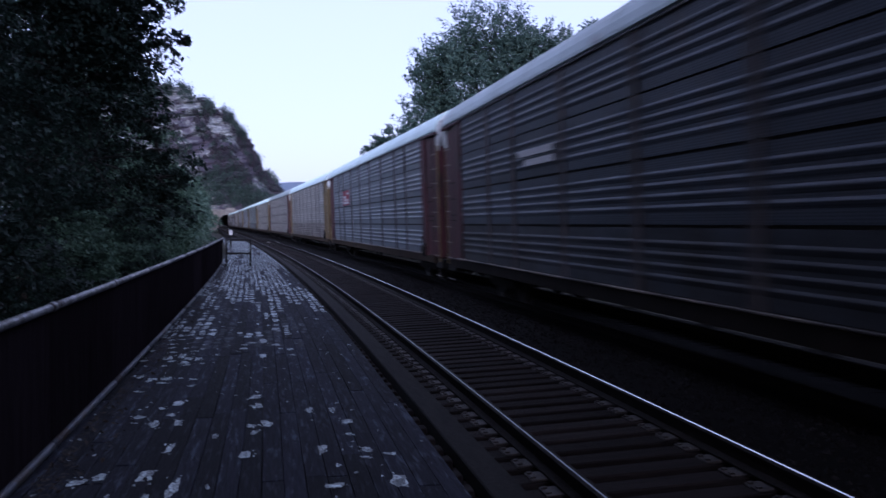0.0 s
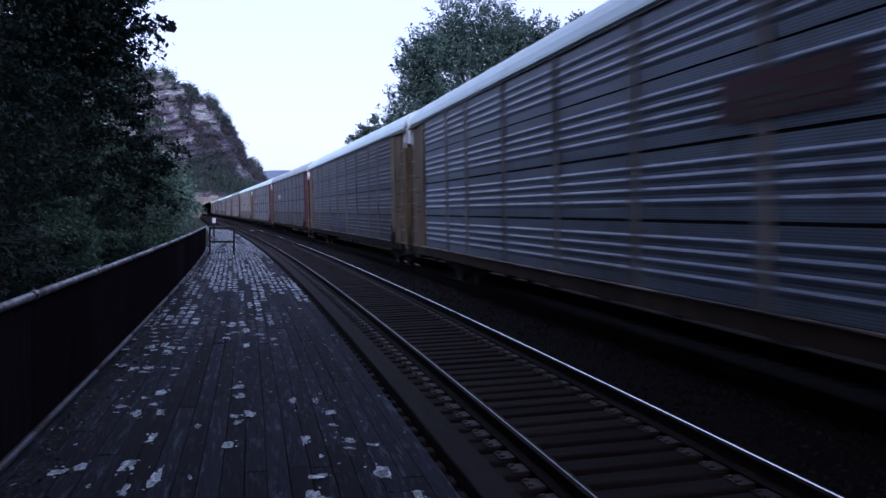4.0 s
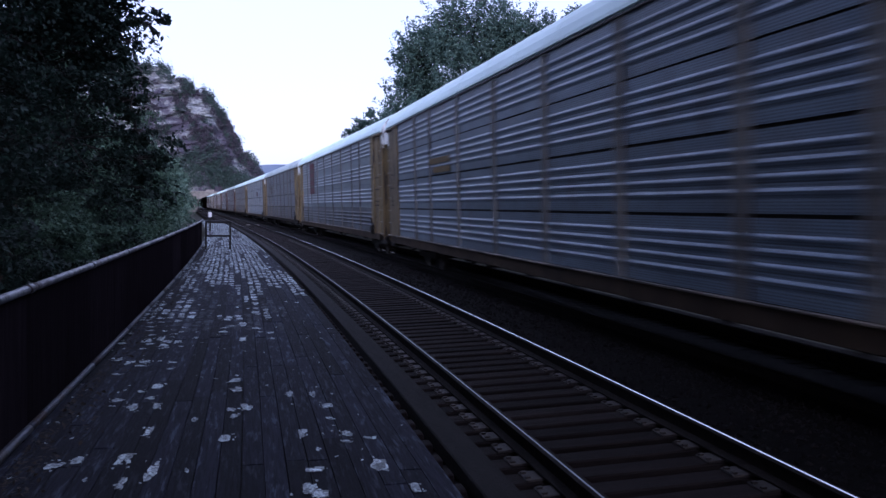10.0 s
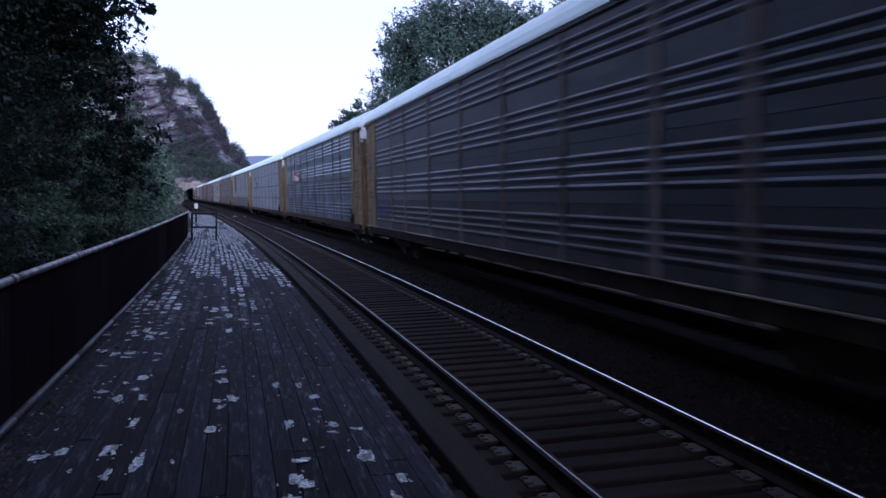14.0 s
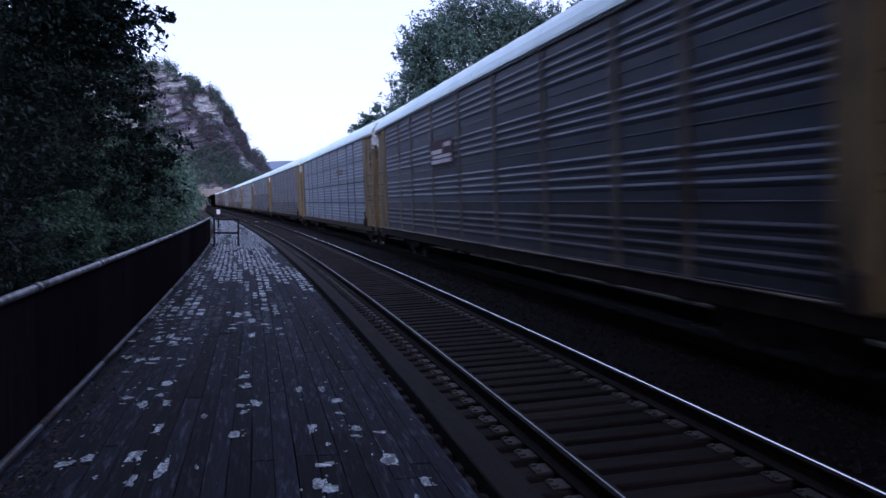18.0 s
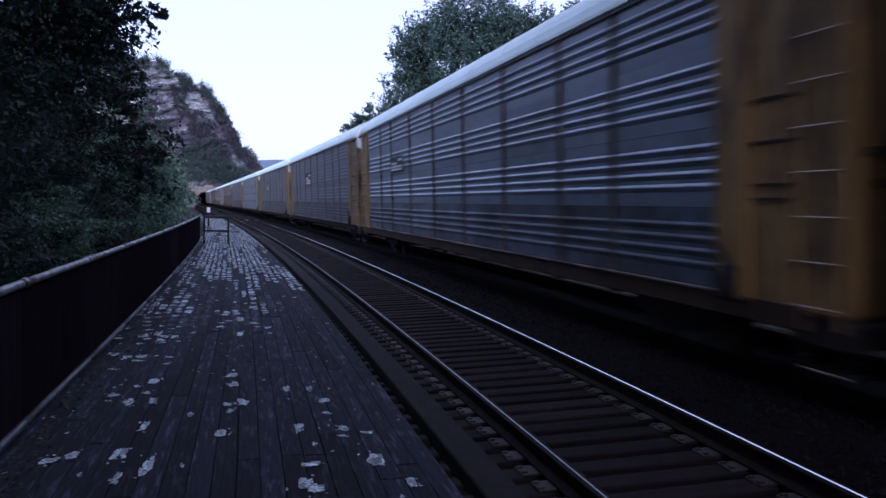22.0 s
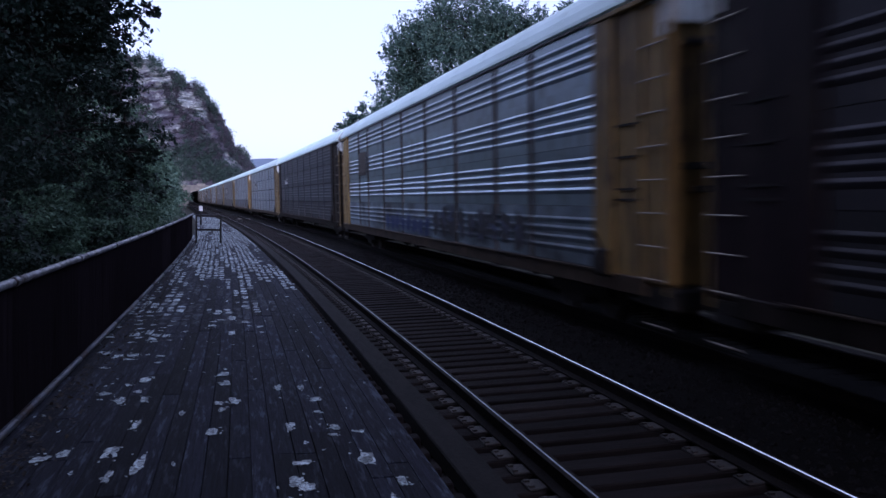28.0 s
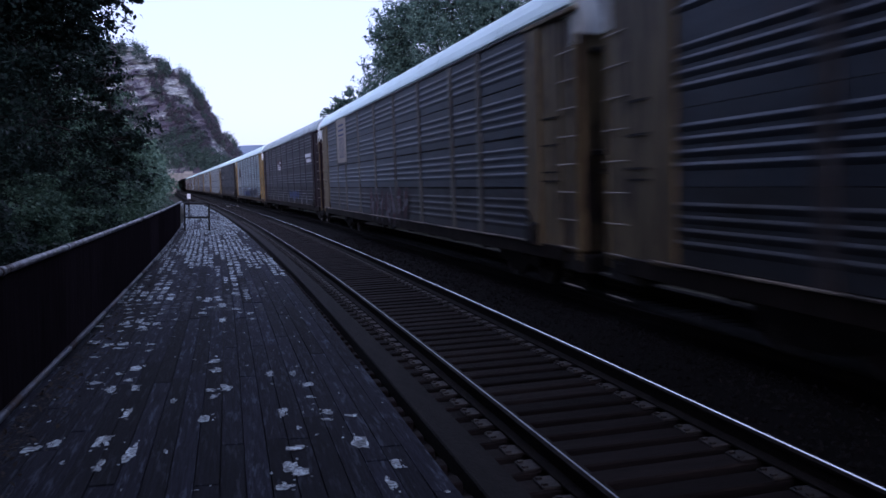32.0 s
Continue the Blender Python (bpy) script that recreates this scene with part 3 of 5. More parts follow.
thing("hillside_scrub", "green scrub and small trees on ledges and ridge", "shrubs",
      me=quads("hillside_scrub", np.concatenate(pts[0]), np.concatenate(sz[0]), LEAF_HILL, rng), kind="stuff")
thing("hillside_brush", "dull purple-grey brush on the bluff's flank, paled for haze", "shrubs",
      me=quads("hillside_brush", np.concatenate(pts[1]), np.concatenate(sz[1]), BRUSH_HILL, rng), kind="stuff")

# ---- tunnel portal ----
px_, py_, ps_ = line(GAUGE / 2 + SPACING / 2, 337.0)
PORTAL = pose(float(px_), float(py_), 0, 0, 0, heading(ps_)) @ Matrix.Translation((1.3, 0, 0))
portal = thing("tunnel_portal", "tan stone tunnel portal with a dark arched mouth", "tunnel", PORTAL, kind="structure")
HALF, SPRING, APEX, WALL_TOP = 4.7, 2.2, 5.35, 6.75
arch = [(-HALF, -0.6)] + [(-HALF * math.cos(math.pi * i / 20), SPRING + (APEX - SPRING) * math.sin(math.pi * i / 20)) for i in range(21)] + [(HALF, -0.6)]
g = Geo()
for (a, za), (b, zb) in zip(arch, arch[1:]):
    if abs(b - a) > 1e-6:
        for yy in (0.0, 1.3):
            g.add([(a, yy, za), (b, yy, zb), (b, yy, WALL_TOP), (a, yy, WALL_TOP)], [(0, 1, 2, 3)])
for s in (-1, 1):
    g.box(min(s * HALF, s * 30), max(s * HALF, s * 30), 0, 1.3, -1.2, WALL_TOP)
part("wall", g.mesh("portal_wall", STONE), portal)
g = Geo()
g.sweep([(a, z) for a, z in arch], [pose(0, d, 0) for d in (0, 10, 40, 120, 300, 640)], closed=False)
g.add([(a, 640, z) for a, z in arch], [tuple(range(len(arch)))])
part("tunnel_lining", g.mesh("tunnel_lining", SOOT), portal, "sooty arched lining in darkness")
part("coping", Geo().box(-9, 9, -0.25, 1.5, WALL_TOP, WALL_TOP + 0.45, 0.05).mesh("coping", STONE), portal)
part("name_stone", Geo().box(-1.6, 1.6, -0.3, 1.0, WALL_TOP + 0.45, WALL_TOP + 1.15, 0.06).mesh("name_stone", STONE), portal)
for i in range(15):
    a0, a1 = math.pi * i / 15 + 0.008, math.pi * (i + 1) / 15 - 0.008
    vs = [(-(HALF + e) * math.cos(a), y, SPRING + (APEX - SPRING + e) * math.sin(a)) for y in (-0.12, 0.4) for a, e in ((a0, 0), (a1, 0), (a1, 0.75), (a0, 0.75))]
    part("arch_stone", Geo().add(vs, [(0, 1, 2, 3), (7, 6, 5, 4), (0, 4, 5, 1), (1, 5, 6, 2), (2, 6, 7, 3), (3, 7, 4, 0)]).mesh("arch_stone", STONE), portal)


# ---- trees ----
def tree(name, label, base, blobs, count, leaf, mat, trunk, spread=0.3, finger=0.0):
    """A tree with a tapered trunk, a limb to each part of its crown and a crown of many leaves; finger: how far its sprays reach up and out."""
    bx, by, bz = base
    t = thing(name, label, "tree", pose(bx, by, bz))
    top = max(blobs, key=lambda b: b[2] + b[3])
    crown_top = Vector((top[0] - bx, top[1] - by, top[2] - bz))
    pts_ = [Vector((0, 0, -0.3)), Vector((0.1, 0.1, crown_top.z * 0.3)), Vector((crown_top.x * 0.35, crown_top.y * 0.35, crown_top.z * 0.65)), crown_top]
    part("trunk", Geo().tube(pts_, [trunk * 1.25, trunk, trunk * 0.6, trunk * 0.15], 12).mesh("trunk", BARK, smooth=True), t)
    g = Geo()
    centres, sizes, lean = [], [], []
    vol = sum(b[3] ** 2 for b in blobs)
    for x, y, z, r in blobs:
        c = Vector((x - bx, y - by, z - bz))
        root = Vector((crown_top.x * 0.3, crown_top.y * 0.3, max(0.5, min(c.z - 0.6 * r, crown_top.z * 0.6))))
        mid = root.lerp(c, 0.5) + Vector((0, 0, 0.15 * r))
        g.tube([root, mid, c], [min(1.0, r / 2.2) * trunk * q for q in (0.45, 0.28, 0.08)], 7)
        k = max(7, int(30 * (r / 2.5) ** 1.3))
        sprays = 7
        nl = max(4, int(count * r * r / vol / k / sprays))
        for _ in range(k):
            d = rng.normal(size=3)
            d /= np.linalg.norm(d)
            cc = np.array(c) + d * r * rng.uniform(0.5, 1.0) * np.array([1, 1, 0.9])
            g.tube([c, c.lerp(Vector(cc), 0.6) + Vector((0, 0, 0.1 * r)), cc], [trunk * 0.1, trunk * 0.06, 0.006], 4, cap=False)
            for _s in range(sprays):
                sc_ = cc + rng.uniform(-1, 1, 3) * r * spread * np.array([1.1, 1.1, 0.8]) + d * r * rng.uniform(0, 0.2)
                # a flat drooping spray of leaves round one twig
                axis = rng.normal(size=3) + d * 1.2
                axis[2] = axis[2] * 0.5 + finger * 1.4
                axis /= np.linalg.norm(axis)
                reach = rng.uniform(-1, 1 + 0.9 * finger, (nl, 1))
                along = reach * axis * r * spread * 0.62
                around = np.clip(rng.normal(size=(nl, 3)), -1.8, 1.8) * r * spread * np.array([0.24, 0.24, 0.15]) * (1 - 0.45 * finger * np.clip(reach + 0.4, 0, 1))
                lean.append(np.tile(0.55 * d + np.array([0, 0, 0.6]), (nl, 1)))
                centres.append(sc_ + along + around)
                sizes.append(rng.uniform(0.6, 1.25, nl) * leaf)
    part("branchwork", g.mesh("branchwork", BARK, smooth=True), t)
    part("crown", quads("crown", np.concatenate(centres), np.concatenate(sizes), mat, rng, lean=np.concatenate(lean)), t, "uneven leafy crown")
    return t


tree("broad_tree", "tall broad-leaved tree with open crown behind the train", (15.5, 58, -0.6),
     [(12.0, 59, 9.4, 2.5), (12.0, 59, 12.6, 2.5), (15.3, 58, 15.0, 2.9), (18.4, 57, 13.6, 2.8), (15, 58, 11, 3.4), (18.6, 57, 10, 3.4),
      (13.4, 58.5, 14.6, 2.1), (17.4, 57.6, 15.2, 1.9), (11.3, 59.2, 8.2, 2.0), (20.6, 56.6, 12.6, 2.4), (19.8, 56.6, 14.6, 1.6), (10.6, 59.2, 6.6, 1.8), (10.9, 59.2, 10.6, 1.7), (10.1, 59.2, 8.6, 1.4), (10.6, 59.2, 12.2, 1.2), (11.5, 59, 13.4, 1.6), (13, 58, 7, 3.0)], 130000, 0.105, LEAF_RIGHT, 0.34, 0.33, 1.0)
tree("small_tree", "small tree showing just above the train", (10.2, 74.4, -0.6),
     [(9.9, 74.5, 9.0, 0.9), (9.3, 74.5, 9.7, 0.6), (10.1, 74.5, 10.4, 0.55), (10.8, 74.4, 9.5, 0.7), (8.5, 74.5, 8.3, 0.7), (8.9, 74.5, 9.0, 0.55), (7.9, 74.5, 8.6, 0.4), (11.6, 74.3, 8.9, 0.7), (12.4, 74.3, 8.3, 0.7), (13.0, 74.3, 8.8, 0.4), (10.4, 74.5, 8.0, 1.2), (10, 74.5, 6.5, 1.9)], 20000, 0.1, LEAF_RIGHT, 0.16, 0.42, 1.0)
tree("young_tree", "slender tree beside the broad crown behind the train", (24.0, 55.4, -0.6),
     [(22.4, 55.6, 15.4, 1.2), (24, 55.4, 13.6, 2.2), (25.4, 55, 15, 1.6), (23.6, 55.6, 11, 2.4), (21.8, 55.9, 13.6, 1.3)], 9000, 0.13, LEAF_RIGHT, 0.2, 0.3, 1.0)

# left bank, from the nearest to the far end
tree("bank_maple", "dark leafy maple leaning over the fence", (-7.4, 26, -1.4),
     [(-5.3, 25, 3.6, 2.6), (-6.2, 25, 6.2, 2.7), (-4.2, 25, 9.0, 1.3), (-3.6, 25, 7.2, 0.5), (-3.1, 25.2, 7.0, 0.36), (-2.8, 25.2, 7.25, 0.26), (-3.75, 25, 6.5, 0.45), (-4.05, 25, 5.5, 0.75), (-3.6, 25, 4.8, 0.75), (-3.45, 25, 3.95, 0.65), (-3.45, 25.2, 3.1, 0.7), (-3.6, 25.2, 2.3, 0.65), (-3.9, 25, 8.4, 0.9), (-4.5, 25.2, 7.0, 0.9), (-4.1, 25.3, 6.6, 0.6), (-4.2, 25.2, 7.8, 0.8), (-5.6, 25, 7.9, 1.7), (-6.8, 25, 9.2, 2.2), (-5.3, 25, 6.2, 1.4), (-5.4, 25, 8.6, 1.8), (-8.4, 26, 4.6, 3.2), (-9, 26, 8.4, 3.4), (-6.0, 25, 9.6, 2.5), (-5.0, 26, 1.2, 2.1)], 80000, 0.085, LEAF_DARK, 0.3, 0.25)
tree("bank_maple", "tall added dark maple, unseen, blocking low sky behind the fence", (-9.4, 17.5, -1.4),
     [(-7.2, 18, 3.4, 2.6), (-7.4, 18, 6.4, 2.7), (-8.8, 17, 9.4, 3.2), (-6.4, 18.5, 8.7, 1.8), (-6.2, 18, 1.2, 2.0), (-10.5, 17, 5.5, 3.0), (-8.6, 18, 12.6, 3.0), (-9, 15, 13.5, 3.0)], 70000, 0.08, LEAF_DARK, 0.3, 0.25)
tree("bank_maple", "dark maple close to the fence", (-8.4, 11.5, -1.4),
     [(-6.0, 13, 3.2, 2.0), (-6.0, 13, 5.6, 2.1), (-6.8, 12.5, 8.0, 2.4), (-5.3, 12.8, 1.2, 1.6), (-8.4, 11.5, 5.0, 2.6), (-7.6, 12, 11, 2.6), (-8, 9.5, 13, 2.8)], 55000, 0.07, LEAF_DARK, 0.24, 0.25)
tree("bank_tree", "dark tree farther along the bank", (-9.5, 36, -1.4),
     [(-7.4, 36, 3.0, 2.8), (-7.8, 36, 6.4, 2.9), (-10, 36, 9, 3.4), (-6.2, 36, 1.0, 2.2), (-11, 37, 5, 3.4)], 50000, 0.095, LEAF_MID, 0.28, 0.25)
for bx, by, r, h in ((-7.4, 46, 2.3, 3.2), (-7.2, 54, 2.4, 3.4), (-8.2, 63, 2.9, 3.6), (-9.4, 74, 3.2, 4.2), (-10.9, 88, 3.6, 4.6),
                     (-12.6, 106, 4.0, 4.8), (-15, 130, 4.8, 5.2), (-18.4, 160, 5.6, 5.8), (-22, 196, 6.2, 6.0), (-27, 238, 7.4, 6.6), (-32.4, 285, 8.4, 7.4)):
    tree("bank_tree", "grey-green leafy tree on the far bank", (bx - 0.6, by, -1.4),
         [(bx, by, h * 0.35, r), (bx - r * 0.7, by + 1, h * 0.9, r), (bx + r * 0.25, by - 0.6, h * 0.95, r * 0.62), (bx - 0.2 * r, by, h * 1.3, r * 0.6), (bx - 1.7 * r, by, h * 1.2, r)],
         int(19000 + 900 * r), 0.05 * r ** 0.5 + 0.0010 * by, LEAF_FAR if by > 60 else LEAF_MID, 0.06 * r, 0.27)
# unseen tree, added so that its crown shades platform and near cars
tree("old_maple", "added tall maple, unseen, whose crown shades the platform", (-6.2, 1.0, -1.4),
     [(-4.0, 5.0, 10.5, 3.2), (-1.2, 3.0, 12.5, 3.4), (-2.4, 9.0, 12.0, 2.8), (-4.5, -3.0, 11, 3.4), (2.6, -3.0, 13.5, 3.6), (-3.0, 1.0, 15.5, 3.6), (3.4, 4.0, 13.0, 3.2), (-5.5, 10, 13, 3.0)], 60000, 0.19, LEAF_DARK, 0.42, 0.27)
# unseen maples added along the bank to keep low sky off the train
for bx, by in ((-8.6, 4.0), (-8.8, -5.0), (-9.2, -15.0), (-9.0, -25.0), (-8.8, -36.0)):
    tree("bank_maple", "added dark maple, unseen, blocking low sky behind the fence", (bx - 0.5, by, -1.4),
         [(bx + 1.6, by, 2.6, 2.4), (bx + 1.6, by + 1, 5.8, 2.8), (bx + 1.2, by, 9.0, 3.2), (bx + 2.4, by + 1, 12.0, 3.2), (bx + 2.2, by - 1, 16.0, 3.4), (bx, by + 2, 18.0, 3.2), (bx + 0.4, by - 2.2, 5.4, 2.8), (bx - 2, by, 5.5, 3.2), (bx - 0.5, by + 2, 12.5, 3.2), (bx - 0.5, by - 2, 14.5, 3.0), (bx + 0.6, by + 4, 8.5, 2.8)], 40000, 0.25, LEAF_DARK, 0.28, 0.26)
# same shrubs: near ones take the leaf colour with painted shade
for i, by in enumerate((8.5, 11, 14, 17.5, 21, 25, 29, 33)):
    bx = fence_x(by) - 1.75 - 0.02 * by
    tree("shrub", "low leafy shrub behind the fence", (bx - 0.3, by, -1.4),
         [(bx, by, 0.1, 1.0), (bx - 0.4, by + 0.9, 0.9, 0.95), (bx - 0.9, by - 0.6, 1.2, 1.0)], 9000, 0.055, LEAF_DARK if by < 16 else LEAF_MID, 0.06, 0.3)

# ---- fence along the platform ----
fence = thing("platform_fence", "dark screened fence with grey pipe rails along the platform edge", "fence")
FY = [-6 + 2.55 * i for i in range(18)]
ys_f = np.arange(FY[0], FY[-1] + 0.01, 0.85)
for z, r, nm, pm_ in ((1.13, 0.033, "top_rail", PIPE), (0.04, 0.033, "bottom_rail", PIPE_DULL)):
    for a, b in zip(FY, FY[1:]):
        pts_ = [(fence_x(y), y, z) for y in np.linspace(a + 0.004, b - 0.004, 4)]
        part(nm, Geo().tube(pts_, r, 10).mesh(nm, pm_, smooth=True), fence, "grey weathered pipe")
for y in FY:
    g = Geo().tube([(fence_x(y) - 0.06, y, PLAT_Z), (fence_x(y) - 0.06, y, 1.12)], 0.026, 10)
    part("post", g.mesh("post", SCREEN, smooth=True), fence)
    g = Geo().tube([(fence_x(y - 0.06), y - 0.06, 1.13), (fence_x(y + 0.06), y + 0.06, 1.13)], 0.04, 10)
    part("coupling", g.mesh("coupling", PIPE, smooth=True), fence)
for a, b in zip(FY, FY[1:]):
    pr, k = [], 34
    for i in range(k + 1):
        y = a + (b - a - 0.002) * i / k
        pr.append((fence_x(y) - 0.018 - (0.006 if i % 2 else 0.0), y))
    pr += [(x - 0.003, y) for x, y in pr[::-1]]
    n = len(pr)
    g = Geo().add([(x, y, z) for z in (0.05, 1.11) for x, y in pr], [(i, (i + 1) % n, n + (i + 1) % n, n + i) for i in range(n)] + [tuple(range(n))[::-1], tuple(range(n, 2 * n))])
    part("screen_panel", g.mesh("screen_panel", SCREEN), fence, "near-black ribbed screen")

barrier = thing("end_barrier", "dark iron pipe barrier across the platform", "barrier", pose(-1.11, 35.4, PLAT_Z))
part("post", Geo().box(-0.04, 0.04, -0.04, 0.04, 0, 1.19, 0.008).mesh("post", BLACKIRON), barrier)
part("post", Geo().box(-1.02, -0.95, -0.04, 0.04, 0, 1.19, 0.008).mesh("post", BLACKIRON), barrier)
for z0, z1 in ((1.10, 1.19), (0.53, 0.61)):
    part("rail", Geo().box(-0.98, 0.03, -0.025, 0.025, z0, z1, 0.008).mesh("rail", BLACKIRON), barrier)
marker = thing("white_marker", "short white painted marker post beside the fence end", "marker", pose(-3.27, 60, -1.4))
part("post", Geo().box(-0.06, 0.06, -0.05, 0.05, 0, 2.3, 0.01).mesh("post", BLACKIRON), marker)
part("panel", Geo().box(-0.12, 0.12, -0.08, -0.052, 2.34, 2.7, 0.01).mesh("panel", WHITE), marker, "plain white panel")
thing("crossing_slab", "pale worn slab lying between the rails", "slab", pose(-0.4, 84.5, -0.25, 0, 0, 4), me=Geo().box(-0.6, 0.6, -0.5, 0.5, 0, 0.16, 0.03).mesh("crossing_slab", STONE))

# ---- the train ----
HB, END_L, ROWS_Z = 11.8, 13.78, (0.98, 1.92, 2.86, 3.785)
ROW_H = 0.935
POSTS = (-9.2, -7.25, -4.35, -1.45, 1.45, 4.35, 7.25, 9.2)
EDGES = (-HB, *POSTS, HB)
CACHE = {}


def cached(key, make):
    if key not in CACHE:
        CACHE[key] = make()
    return CACHE[key]


def panel_profile(h, style):
    """Height and outward depth along one ribbed steel panel: open (gapped), lap (small pale lap edge) or smooth sheets."""
    deep = {"open": 0.62, "lap": 0.66, "smooth": 0.86}[style]
    out = [(0.0, 0.0)]
    if style == "lap":
        out = [(0.0, 0.008), (0.012, 0.010), (0.02, 0.0)]
    lift = 0.025 if style == "smooth" else 0.0
    for z in (0.215 + lift, 0.37 + lift, 0.525 + lift, 0.68 + lift):
        out += [(z - 0.055, 0.0), (z - 0.02, 0.018 * deep), (z + 0.003, 0.027 * deep), (z + 0.016, 0.027 * deep), (z + 0.03, 0.018 * deep), (z + 0.05, 0.0)]
    return out + [(h, 0.0)]


def panel_geo(g, x, sign, y0, y1, z0, h, style):
    pr = panel_profile(h, style)
    n_ = len(pr)
    vs = [(x + sign * d, y, z0 + z) for y in (y0, y1) for z, d in pr]
    fs = [(i, i + 1, n_ + i + 1, n_ + i) if sign < 0 else (i, n_ + i, n_ + i + 1, i + 1) for i in range(n_ - 1)]
    g.add(vs, fs)
    a, b = x, x - sign * 0.012
    g.add([(a, y0, z0), (a, y1, z0), (b, y1, z0), (b, y0, z0)], [(0, 1, 2, 3)])
    g.add([(a, y0, z0 + h), (a, y1, z0 + h), (b, y1, z0 + h), (b, y0, z0 + h)], [(3, 2, 1, 0)])


_half = [(-1.60, 4.715), (-1.63, 4.75), (-1.62, 4.81), (-1.56, 4.97), (-1.46, 5.12), (-1.34, 5.25), (-1.15, 5.36), (-0.85, 5.44), (-0.45, 5.49)]
ROOF_PROFILE = _half + [(0, 5.5)] + [(-a, b) for a, b in _half[::-1]]


def roof_geo():
    g = Geo()
    g.sweep(ROOF_PROFILE, [pose(0, y, 0) for y in (-END_L, END_L)], closed=True)
    for i in range(13):
        y = -12.6 + i * 2.1
        g.sweep([(a * 1.003, b + 0.008) for a, b in ROOF_PROFILE], [pose(0, y - 0.04, 0), pose(0, y + 0.04, 0)], closed=True)
    return g


def car_body_geo():
    g = Geo().box(-1.53, 1.53, -12.82, 12.82, 0.86, 4.7).box(-1.28, 1.28, -END_L + 0.1, END_L - 0.1, 0.86, 4.7)
    g.box(-0.35, 0.35, -13.9, 13.9, 0.45, 0.9)
    for y in np.arange(-11, 11.1, 2.2):
        g.box(-1.4, 1.4, y - 0.08, y + 0.08, 0.6, 0.88)
    return g


def stile_geo():
    return Geo().box(-0.02, 0.02, -0.02, 0.02, 0.75, 4.3)


def wheelset_geo():
    g = Geo()
    prof_ = [(0.0, 0.0), (0.16, 0.0), (0.2, 0.05), (0.36, 0.03), (0.42, 0.0), (0.42, 0.1), (0.45, 0.105), (0.45, 0.135), (0.38, 0.135), (0.2, 0.1), (0.15, 0.16), (0.0, 0.16)]
    for s in (-1, 1):
        n_ = 20
        vs = [(s * (0.82 - d), r * math.cos(2 * math.pi * k / n_), r * math.sin(2 * math.pi * k / n_)) for r, d in prof_ for k in range(n_)]
        g.add(vs, [(i * n_ + k, i * n_ + (k + 1) % n_, (i + 1) * n_ + (k + 1) % n_, (i + 1) * n_ + k) for i in range(len(prof_) - 1) for k in range(n_)])
    g.tube([(-1.0, 0, 0), (1.0, 0, 0)], 0.08, 10)
    return g


def truck_geo():
    g = Geo()
    for s in (-1, 1):
        x = s * 1.0
        pr = [(-1.15, 0.42), (-1.05, 0.58), (-0.62, 0.6), (-0.4, 0.74), (0.4, 0.74), (0.62, 0.6), (1.05, 0.58), (1.15, 0.42), (0.95, 0.34), (0.6, 0.4), (0.3, 0.2), (-0.3, 0.2), (-0.6, 0.4), (-0.95, 0.34)]
        n_ = len(pr)
        g.add([(xx, a, b) for xx in (x - 0.07, x + 0.07) for a, b in pr], [tuple(range(n_))[::-1], tuple(range(n_, 2 * n_))] + [(i, (i + 1) % n_, n_ + (i + 1) % n_, n_ + i) for i in range(n_)])
    g.box(-1.0, 1.0, -0.22, 0.22, 0.4, 0.66, 0.03)
    return g


